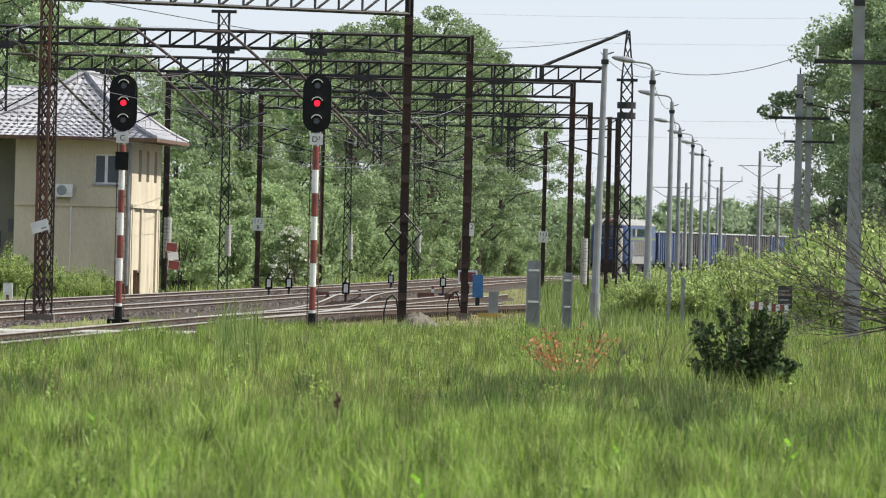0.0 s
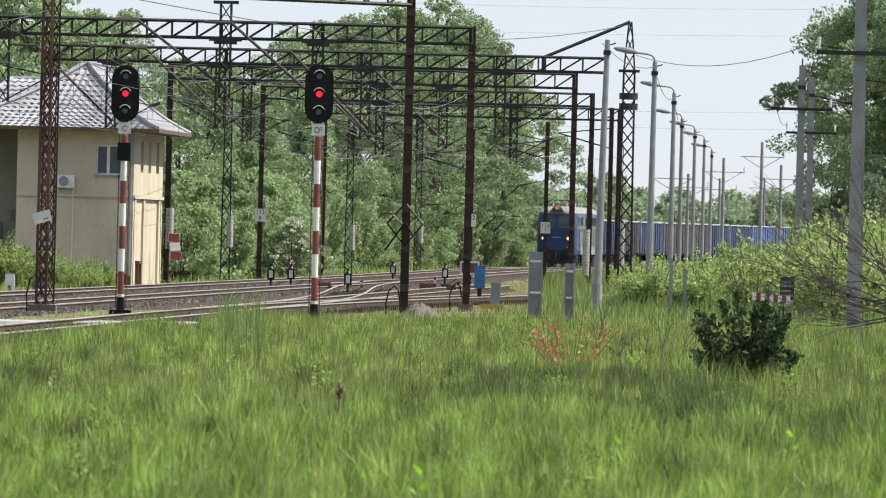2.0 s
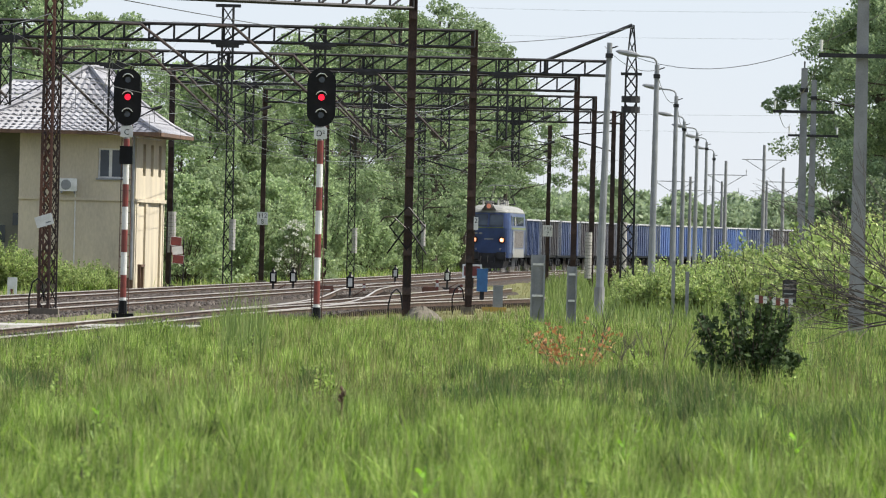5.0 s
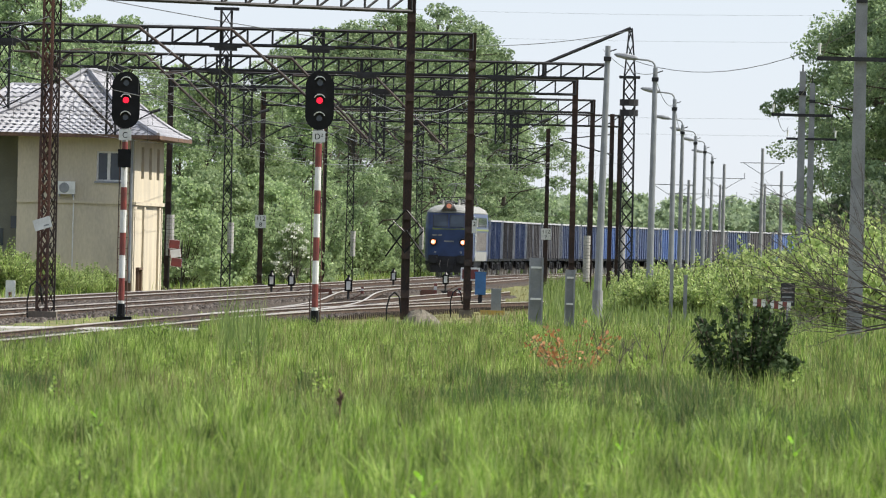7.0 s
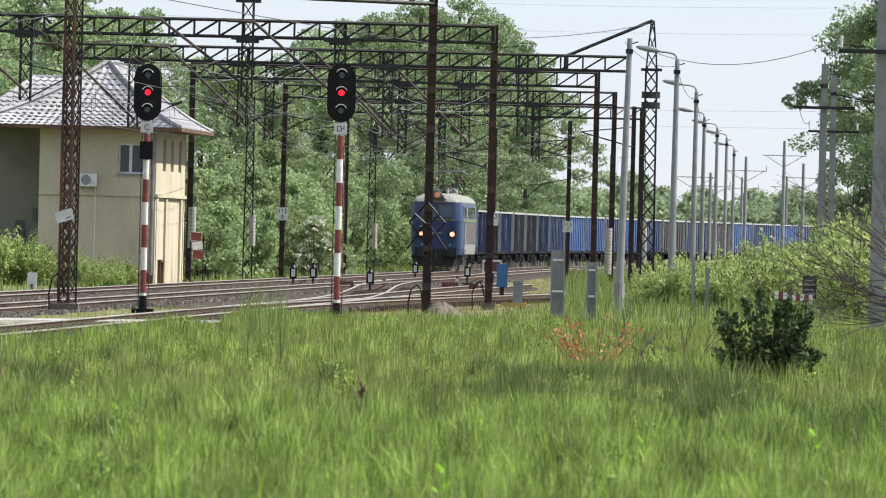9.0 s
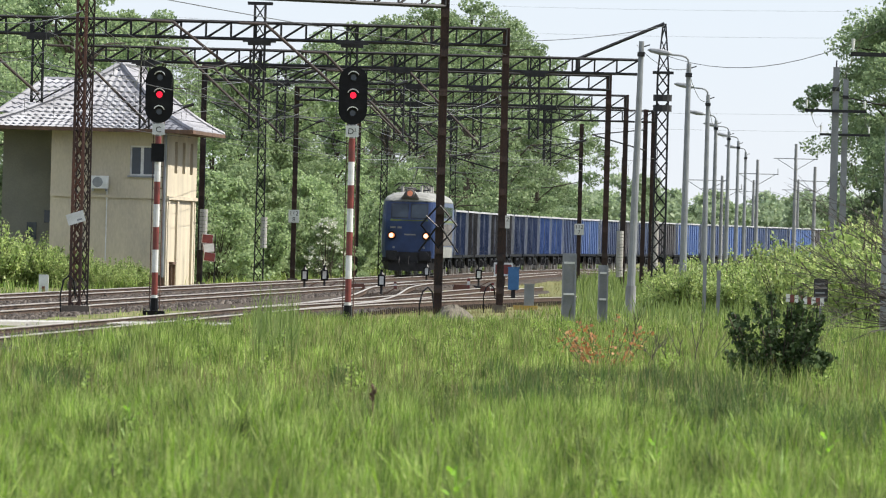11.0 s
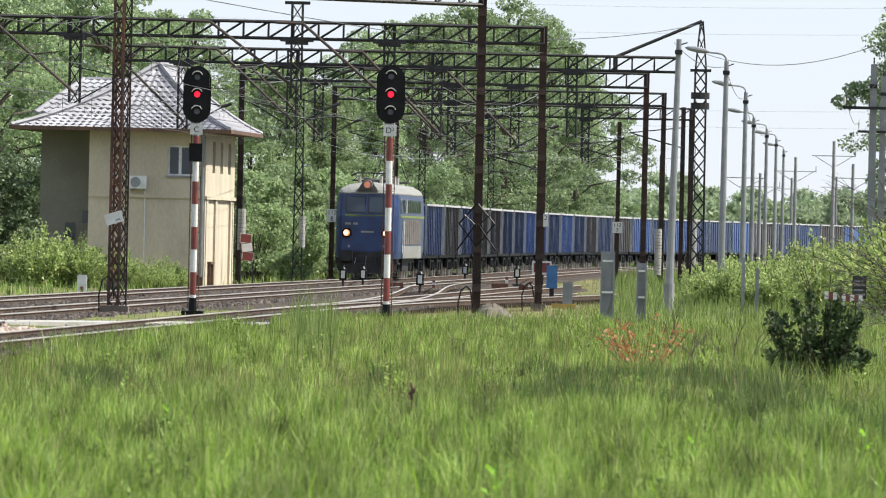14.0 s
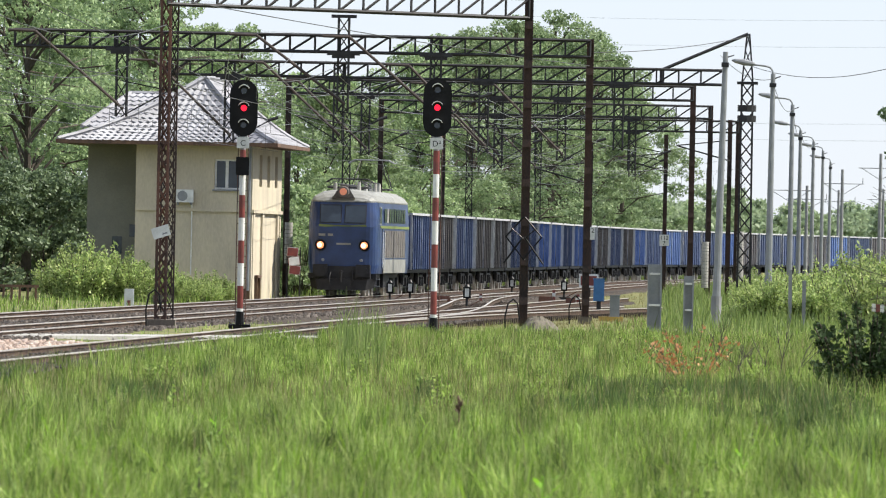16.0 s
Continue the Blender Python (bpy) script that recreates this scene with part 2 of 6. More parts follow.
LINE_S = np.concatenate([[0], np.cumsum(np.hypot(np.diff(LINE_X), DEEP))])


def line_at(y):
    return float(np.interp(y, LINE_Y, LINE_X))


def track_point(y, off):
    """A point beside the line, off metres to its right."""
    return line_at(y) + off, y


def on_line(s):
    """Pose on the line at s metres along it (towards the distance)."""
    a, b = np.interp(s - 4, LINE_S, LINE_Y), np.interp(s + 4, LINE_S, LINE_Y)
    y = float(np.interp(s, LINE_S, LINE_Y))
    return pose(line_at(y), DEEP * y, 0, 0, 0, -math.degrees(math.atan2(line_at(b) - line_at(a), DEEP * (b - a))))


# ---- ground, ballast, tracks ----
def smooth(v, a, b):
    f = np.clip((np.asarray(v) - a) / (b - a), 0, 1)
    return f * f * (3 - 2 * f)


def ground_z(y, x=None):
    """Height of the ground: a low bank lies across the meadow on the right."""
    z = np.interp(y, [0, 115, 150, 200, 260, 900, 3000], [-0.5, -0.5, -0.45, -0.35, -0.3, -0.3, 6.0])
    if x is None:
        return z
    left = 0.2 * smooth(y, 112, 132) * (1 - smooth(y, 196, 215)) * (1 - smooth(x, -6.5, -4.0))
    return z + left + 0.12 * smooth(x, -6.5, -3.5) * smooth(y, 126, 150) * (1 - smooth(y, 182, 206)) * (1 - 0.45 * smooth(x, 1, 4) * (1 - smooth(x, 6, 9)))


def build_ground():
    xs = np.concatenate([[-2500, -900, -300, -120], np.arange(-60, 61, 2.0), [120, 300, 900, 2500]])
    ys = np.concatenate([[-600, -200, -60], np.arange(-20, 420, 2.0), np.arange(420, 1000, 20), [1400, 2200, 4500]])
    rng = np.random.default_rng(3)
    X, Y = np.meshgrid(xs, ys)
    Z = ground_z(Y, X) + rng.normal(0, 0.03, X.shape) * (np.abs(X) < 60)
    n, m = len(ys), len(xs)
    faces = [(j * m + i, j * m + i + 1, (j + 1) * m + i + 1, (j + 1) * m + i) for j in range(n - 1) for i in range(m - 1)]
    me = bpy.data.meshes.new("ground")
    me.from_pydata(np.stack([X, Y * DEEP, Z], -1).reshape(-1, 3).tolist(), [], faces)
    me.materials.append(GROUND)
    tagged(new("ground", me), "flat grassy ground with bare dry patches", "ground", kind="structure")


build_ground()


def branch_offset(y):
    """The turnout that leaves the third track and joins the second."""
    f = min(max((y - 215) / 120, 0), 1)
    return 9.8 - 5.5 * (3 * f * f - 2 * f ** 3)


def spur_offset(y):
    """A short spur that swings off the third track."""
    f = min(max((y - 190) / 80, 0), 1)
    return 9.8 + 4.2 * f * f


def strip(name, off, y0, y1, half, z_top, z_low, material, label, step=4.0):
    """A bed with sloping shoulders along the line; off is a number or a function of y."""
    m = Mesh()
    ys = np.arange(y0, y1 + 0.1, step)
    prev = None
    for y in ys:
        o = off(y) if callable(off) else off
        x = line_at(y) + o
        k = len(m.v)
        yy = y * DEEP
        m.v += [(x - half - 0.5, yy, z_low), (x - half, yy, z_top), (x + half, yy, z_top), (x + half + 0.5, yy, z_low)]
        if prev is not None:
            m.f += [(prev + i, prev + i + 1, k + i + 1, k + i) for i in range(3)]
        prev = k
    return tagged(new(name, m.data(name, material)), label, "track bed", kind="structure")


strip("ballast_bed", 2.1, 30, 770, 4.1, -0.16, -0.6, BALLAST, "brown stone ballast under the main tracks")
strip("ballast_bed_third", 9.7, 30, 318, 1.1, -0.17, -0.6, BALLAST, "brown stone ballast under the third track")


def crossing():
    """Weathered concrete crossing slabs laid across the tracks."""
    c = thing("crossing", 0, 0, 0, "pale worn concrete slabs of a level crossing", "level crossing", kind="structure")
    a, b = Vector((-16.0, 162.6 * DEEP, -0.09)), Vector((-6.4, 171.8 * DEEP, -0.09))
    n = 9
    across = Vector((0.45, 5.0, 0))
    for i in range(n):
        p, q = a.lerp(b, i / n + 0.003), a.lerp(b, (i + 1) / n - 0.003)
        lo = Vector((0, 0, -0.4))
        part("slab", Mesh().add([p, q, q + across, p + across, p + lo, q + lo, q + across + lo, p + across + lo], [(0, 1, 2, 3), (0, 4, 5, 1), (1, 5, 6, 2), (2, 6, 7, 3), (3, 7, 4, 0)]), CONCRETE, c)


crossing()


FOOT_AND_WEB = ((0.065, -0.16, -0.135), (0.014, -0.135, -0.04), (0.036, -0.04, -0.024))
RUNNING_FACE = ((0.035, -0.024, 0.0),)


def rail_profile(m, pts, levels):
    """A flat-bottomed rail along pts, from its half widths and heights."""
    for w, z0, z1 in levels:
        prev = None
        for x, y in pts:
            k = len(m.v)
            m.v += [(x - w, y, z0), (x - w, y, z1), (x + w, y, z1), (x + w, y, z0)]
            if prev is not None:
                m.f += [(prev + i, prev + (i + 1) % 4, k + (i + 1) % 4, k + i) for i in range(4)]
            prev = k


def build_track(name, off, y0, y1, near, far):
    track = thing(name, 0, 0, 0, "railway track with worn steel rails on weathered sleepers", "railway track", kind="structure")
    for side in (-0.76, 0.76):
        m, top = Mesh(), Mesh()
        pts = [(line_at(y) + (off(y) if callable(off) else off) + side, y * DEEP) for y in np.arange(y0, y1 + 0.1, 3.0)]
        rail_profile(m, pts, FOOT_AND_WEB)
        rail_profile(top, pts, RUNNING_FACE)
        part("running_face", top, RAIL, part("rail", m, RAIL_SIDE, track), "polished rail top")
    sm = Mesh()
    sm.add([(-1.3, -0.13, -0.3), (1.3, -0.13, -0.3), (1.3, 0.13, -0.3), (-1.3, 0.13, -0.3),
            (-1.28, -0.11, -0.15), (1.28, -0.11, -0.15), (1.28, 0.11, -0.15), (-1.28, 0.11, -0.15)],
           [(4, 5, 6, 7), (0, 1, 5, 4), (1, 2, 6, 5), (2, 3, 7, 6), (3, 0, 4, 7)])
    me = sm.data("sleeper", SLEEPER)
    for i in range(int((far - near) * DEEP / 0.65)):
        y = near + i * 0.65 / DEEP
        o = off(y) if callable(off) else off
        s = new("sleeper", me)
        s.parent = track
        slope = (line_at(y + 2) - line_at(y - 2)) / (4 * DEEP)
        s.matrix_basis = pose(line_at(y) + o, y * DEEP, 0, 0, 0, -math.degrees(math.atan(slope)))


build_track("main_track", 0.0, 40, 760, 200, 340)
build_track("second_track", 4.3, 40, 700, 180, 320)
build_track("third_track", 9.8, 60, 318, 120, 270)
build_track("turnout_track", branch_offset, 216, 336, 222, 300)
build_track("spur_track", spur_offset, 191, 272, 200, 270)


# ---- overhead line portals ----
def truss(m, p, q, depth, width, panel, w=0.045):
    """A box truss from p to q (lower front chord): verticals and alternating diagonals on two faces."""
    p, q = Vector(p), Vector(q)
    n = max(int(round((q - p).length / panel)), 2)
    back, up = Vector((0, width, 0)), Vector((0, 0, depth))
    for o in (Vector(), back):
        m.bar(p + o, q + o, w * 1.3)
        m.bar(p + o + up, q + o + up, w * 1.3)
        for i in range(n + 1):
            a = p.lerp(q, i / n) + o
            m.bar(a, a + up, w * 0.8)
            if i < n:
                m.bar(a, p.lerp(q, (i + 1) / n) + o + up, w * 0.8)
    for i in range(0, n + 1, 2):
        a = p.lerp(q, i / n)
        m.bar(a, a + back, w * 0.7)
        m.bar(a + up, a + up + back, w * 0.7)


def lattice(m, x, y, z0, z1, w0, w1, rung=0.42, t=0.04):
    """A four-legged lattice shaft with zigzag braces, tapering from w0 to w1."""
    corners = lambda z, w: [Vector((x + a * w / 2, y + b * w / 2, z)) for a, b in ((-1, -1), (1, -1), (1, 1), (-1, 1))]
    lo, hi = corners(z0, w0), corners(z1, w1)
    for a, b in zip(lo, hi):
        m.bar(a, b, t * 1.25)
    n = max(int((z1 - z0) / rung), 1)
    for i in range(n):
        a = [lo[k].lerp(hi[k], i / n) for k in range(4)]
        b = [lo[k].lerp(hi[k], (i + 1) / n) for k in range(4)]
        for k in range(4):
            j = (k + 1) % 4
            m.bar(a[k], b[j], t * 0.7) if i % 2 else m.bar(a[j], b[k], t * 0.7)


def h_post(m, x, y, z0, z1, w=0.24, d=0.26):
    """A rolled-steel H post: two flanges and a web."""
    m.box(x - w / 2, x - w / 2 + 0.025, y - d / 2, y + d / 2, z0, z1)
    m.box(x + w / 2 - 0.025, x + w / 2, y - d / 2, y + d / 2, z0, z1)
    m.box(x - w / 2 + 0.025, x + w / 2 - 0.025, y - 0.012, y + 0.012, z0, z1)
    for k in range(int((z1 - z0) / 1.1)):
        m.box(x - w / 2 + 0.02, x + w / 2 - 0.02, y - d / 2 - 0.004, y - d / 2 + 0.012, z0 + 0.6 + 1.1 * k, z0 + 0.82 + 1.1 * k)


def portal(y, xl, xr, zb=8.6, depth=0.55, left="h", right="h", drops=(), panel=0.85, z_base=(0, 0), skew=0.0, w=0.056):
    p = thing("catenary_portal", (xl + xr) / 2, y, 0, "dark rusty steel lattice gantry spanning the tracks", "gantry", group="gantries over the tracks")
    ox = (xl + xr) / 2
    for x, kind, z0, dy in ((xl, left, z_base[0], -skew), (xr, right, z_base[1], skew)):
        if kind:
            m = Mesh()
            if kind == "h":
                h_post(m, x - ox, dy + 0.2, z0 - 0.3, zb + depth + 0.05)
            else:
                lattice(m, x - ox - 0.04, dy + 0.2, z0 - 0.2, zb + depth, 0.26, 0.23, 0.42, 0.055)
                rear = Mesh()
                lattice(rear, x - ox + 0.15, dy + 1.4, z0 - 0.2, zb + depth, 0.2, 0.18, 0.42, 0.035)
                part("rear_post", rear, POST, p, "slim dark lattice post")
            part("post", m, RUST if kind == "l" else POST, p, "rusty brown steel post")
            half = 0.38 if kind == "l" else 0.24
            part("foundation", Mesh().box(x - ox - half, x - ox + half, dy + 0.2 - half, dy + 0.2 + half, -0.7, 0.06 if kind == "l" else -0.08), FOUNDATION, p, "stained brown concrete foundation block")
    m = Mesh()
    truss(m, (xl - ox, -skew, zb), (xr - ox, skew, zb), depth, 0.4, panel, w)
    part("beam", m, DARK, p)
    for x, length, up in drops:
        m = Mesh()
        dy = skew * (x - ox) / max(xr - ox, 0.1)
        lattice(m, x - ox, dy + 0.2, zb - length, zb + depth + up, 0.35, 0.35, 0.5, 0.041)
        m.box(x - ox - 0.55, x - ox + 0.55, dy - 0.05, dy + 0.45, zb - 0.1, zb + 0.02)
        m.box(x - ox - 0.38, x - ox + 0.38, dy - 0.02, dy + 0.42, zb - 0.2, zb - 0.1)
        if up:
            m.box(x - ox - 0.42, x - ox + 0.42, dy, dy + 0.4, zb + depth + up, zb + depth + up + 0.1)
        m.bar((x - ox, dy, zb - length), (x - ox + 1.6, dy, zb - length + 0.9), 0.035)
        m.bar((x - ox, dy, zb - length + 1.2), (x - ox + 1.6, dy, zb - length + 0.9), 0.03)
        m.tube((x - ox + 1.5, dy - 0.1, zb - length + 0.87), (x - ox + 1.9, dy - 0.1, zb - length + 1.0), 0.06)
        part("dropper", m, DARK, p)
        if x < 0:
            part("cantilever", Mesh().tube((x - ox - 2.9, dy - 0.3, zb + 0.5), (x - ox + 0.1, dy - 0.3, zb - length + 0.25), 0.05).tube((x - ox - 3.8, dy - 0.3, zb + 0.52), (x - ox - 2.9, dy - 0.3, zb + 0.5), 0.05), BROWN, p, "sloping dark brown cantilever tube")
    return p


portal(194, -10.85, -1.1, left="l", right="h", z_base=(0, 0.3), skew=3.8, drops=())
portal(236, -18.5, 0.75, left="", right="h", drops=[(-14.9, 2.3, 0), (-7.5, 2.0, 0.6), (-4.4, 2.3, 0)])
portal(272, -15.4, 6.0, left="l", right="", drops=[(-13.0, 2.6, 0), (-8.8, 2.5, 0), (-3.2, 2.8, 0), (2.0, 2.6, 0)])
portal(302, -11.9, 5.4, depth=0.6, drops=[(-8.6, 2.6, 0), (-2.9, 2.8, 0), (-0.2, 2.7, 0)])
portal(343, -9.0, 7.0, depth=0.6, drops=[(-3.3, 2.6, 0), (3.2, 2.6, 0)])
portal(382, -6.9, 9.3, depth=0.6, drops=[(-1.5, 2.5, 0), (3.6, 2.5, 0)])


def tower(x, y, top, label):
    t = thing("lattice_tower", x, y, 0, label, "lattice tower")
    m = Mesh()
    lattice(m, 0, 0, -0.4, top - 1.9, 0.5, 0.42, 0.55, 0.055)
    lattice(m, 0, 0, top - 1.9, top, 0.42, 0.1, 0.5, 0.045)
    part("shaft", m, DARK, t)
    m = Mesh()
    for z in (top - 3.0, top - 3.4):
        part("insulator_ring", Mesh().tube((0, 0, z), (0, 0, z + 0.25), 0.36, 0.36, 12), DARK, t)
    part("cap_plate", Mesh().box(-0.4, 0.4, -0.35, 0.35, top - 1.95, top - 1.85), DARK, t)
    m = Mesh()
    m.bar((0, 0, top), (-3.3, 0, 9.15), 0.09)
    m.bar((-3.3, 0, 8.55), (-3.3, 0, 9.2), 0.13)
    part("stay", m, DARK, t)


tower(6.95, 272.6, 10.6, "dark steel lattice tower with a sloping stay")


def thin_lattice_mast(x, y, z0, z1, label, sleeve):
    t = thing("lattice_mast", x, y, 0, label, "catenary mast", group="lattice masts behind the tracks")
    m = Mesh()
    lattice(m, 0, 0, z0 - 0.3, z1, 0.42, 0.3, 0.6, 0.045)
    m.bar((0, 0, z1 - 0.6), (-2.4, 0, z1 - 0.2), 0.05)
    m.bar((0, 0, z1 - 1.6), (-2.4, 0, z1 - 0.2), 0.04)
    part("shaft", m, DARK, t)
    if sleeve:
        for k in range(9):
            part("counterweight_disc", Mesh().tube((0.2, -0.3, sleeve + 0.16 * k), (0.2, -0.3, sleeve + 0.16 * k + 0.145), 0.15, 0.15, 10), CONCRETE, t, "pale concrete counterweight disc")


thin_lattice_mast(-10.15, 327, 0, 8.3, "dark lattice catenary mast with a hanging counterweight", 1.4)
thin_lattice_mast(-5.45, 400, 0, 9.0, "slim dark lattice mast with pale counterweight discs", 1.2)
thin_lattice_mast(-1.75, 452, 0, 9.6, "slim dark lattice mast with pale counterweight discs", 1.6)


def slim_mast(x, y, top, label, plate=None):
    t = thing("catenary_mast", x, y, 0, label, "catenary mast", group="slim catenary masts")
    m = Mesh()
    h_post(m, 0, 0, -0.3, top, 0.22, 0.22)
    part("post", m, POST, t)
    part("bracket", Mesh().bar((0, -0.12, top - 2.0), (-2.6, -0.12, top - 1.3), 0.05).bar((0, -0.12, top - 1.0), (-2.6, -0.12, top - 1.3), 0.04), DARK, t)
    if plate:
        z, words = plate
        pl = part("number_plate", Mesh().box(-0.26, 0.26, -0.17, -0.15, z - 0.3, z + 0.3), WHITE, t, "white kilometre plate with black figures")
        for row, word in enumerate(words):
            cu = bpy.data.curves.new("figure", "FONT")
            cu.body, cu.size, cu.align_x = word, 0.3, "CENTER"
            ob = new("figure", cu)
            ob.data.materials.append(BLACK)
            ob.parent = pl
            ob.matrix_basis = pose(0, -0.175, z + 0.03 - 0.28 * row, 90, 0, 0)


number_sign = thing("number_plate", -9.0, 343.13, 0, "white kilometre plate with black figures on a gantry post", "sign")
part("plate", Mesh().box(-0.26, 0.26, -0.17, -0.15, 2.62, 3.24), WHITE, number_sign)
for word, zz in (("112", 2.97), ("8", 2.68)):
    cu = bpy.data.curves.new("figure", "FONT")
    cu.body, cu.size, cu.align_x = word, 0.3, "CENTER"
    ob = new("figure", cu)
    ob.data.materials.append(BLACK)
    ob.parent = number_sign
    ob.matrix_basis = pose(0, -0.175, zz, 90, 0, 0)
slim_mast(5.4, 381, 8.4, "dark steel catenary mast with a white number plate", (2.7, ("112", "7")))
slim_mast(-6.55, 378, 8.8, "rusty catenary mast beside the trees")
slim_mast(1.17, 330, 7.2, "thin dark catenary mast beside the tracks", (2.9, ("112",)))
slim_mast(8.0, 345, 8.6, "rusty catenary mast among the lamp posts")


# ---- light signals ----
def capsule(w, h, n=10):
    r = w / 2
    pts = [(r * math.cos(a), h / 2 - r + r * math.sin(a)) for a in np.linspace(0, math.pi, n)]
    return pts + [(-x, -z) for x, z in pts]


def light_signal(x, y, word, small_box):
    s = thing("light_signal", x, y, 0, "three-lamp railway signal showing red on a red and white mast", "railway signal", group="light signals")
    top = 4.72
    z, i = top, 0
    while z > 0.35:
        z2 = max(z - 0.62, 0.3)
        part("mast_band", Mesh().tube((0, 0, z2), (0, 0, z), 0.085, 0.085, 12), WHITE if i % 2 else RED, s, "white painted mast section" if i % 2 else "red painted mast section")
        z, i = z2, i + 1
    part("base", Mesh().tube((0, 0, -0.25), (0, 0, 0.3), 0.13, 0.11, 10).box(-0.3, 0.3, -0.25, 0.25, -0.35, -0.05), BLACK, s, "black cast base")
    bracket = Mesh().tube((0, 0, top), (0, 0, 5.2), 0.075, 0.075, 10).bar((-0.1, 0, 5.0), (-0.1, 0.2, 5.6), 0.04).bar((0.1, 0, 5.0), (0.1, 0.2, 5.6), 0.04)
    part("bracket", bracket, GREY, s)
    part("name_plate", Mesh().box(-0.17, 0.17, -0.13, -0.11, 4.76, 5.06), WHITE, s, "white plate with the signal letter")
    cu = bpy.data.curves.new("letter", "FONT")
    cu.body, cu.size, cu.align_x = word, 0.22, "CENTER"
    t = new("letter", cu)
    t.data.materials.append(BLACK)
    t.parent = s
    t.matrix_basis = pose(0, -0.135, 4.83, 90, 0, 0)
    head = Mesh()
    head.prism([(a, b + 5.86) for a, b in capsule(0.76, 1.56)], -0.1, -0.06)
    head.prism([(a, b + 5.86) for a, b in capsule(0.58, 1.36)], -0.06, 0.22)
    hd = part("signal_head", head, BLACK, s)
    for k, dz in enumerate((0.47, 0.0, -0.47)):
        lens = Mesh().tube((0, -0.1, 5.86 + dz), (0, -0.13, 5.86 + dz), 0.085, 0.08, 16)
        part("lens", lens, LAMP_RED if k == 1 else GLASS, hd, "glowing red lens" if k == 1 else "unlit dark lens")
        m = Mesh()
        for j in range(11):
            a0, a1 = math.pi * (0.14 + 0.72 * j / 11), math.pi * (0.14 + 0.72 * (j + 1) / 11)
            r = 0.15
            c = [(r * math.cos(a), yy, 5.86 + dz + r * math.sin(a)) for a in (a0, a1) for yy in (-0.1, -0.3)]
            c2 = [(x0 * (1.0 + 1.15 * (zz - 5.86 - dz)), yy, 5.86 + dz + (zz - 5.86 - dz) * (1.0 + 1.15 * (zz - 5.86 - dz))) for x0, yy, zz in c]
            m.add(c + c2, [(0, 1, 3, 2), (4, 6, 7, 5), (1, 5, 7, 3), (0, 2, 6, 4)])
        part("hood", m.data("hood", HOOD, True), HOOD, hd, "pale lamp hood")
    if small_box:
        part("indicator_box", Mesh().box(-0.18, 0.18, -0.2, -0.08, 4.02, 4.52), BLACK, s, "small dark indicator box")
    lad = Mesh()
    for dx in (-0.14, 0.14):
        lad.bar((dx, 0.28, 0.0), (dx, 0.28, 5.2), 0.018)
    for k in range(16):
        lad.bar((-0.14, 0.28, 0.3 + 0.3 * k), (0.14, 0.28, 0.3 + 0.3 * k), 0.012)
    part("ladder", lad, RUST, s)


light_signal(-8.82, 193, "C", True)
light_signal(-3.42, 187, "D²", False)


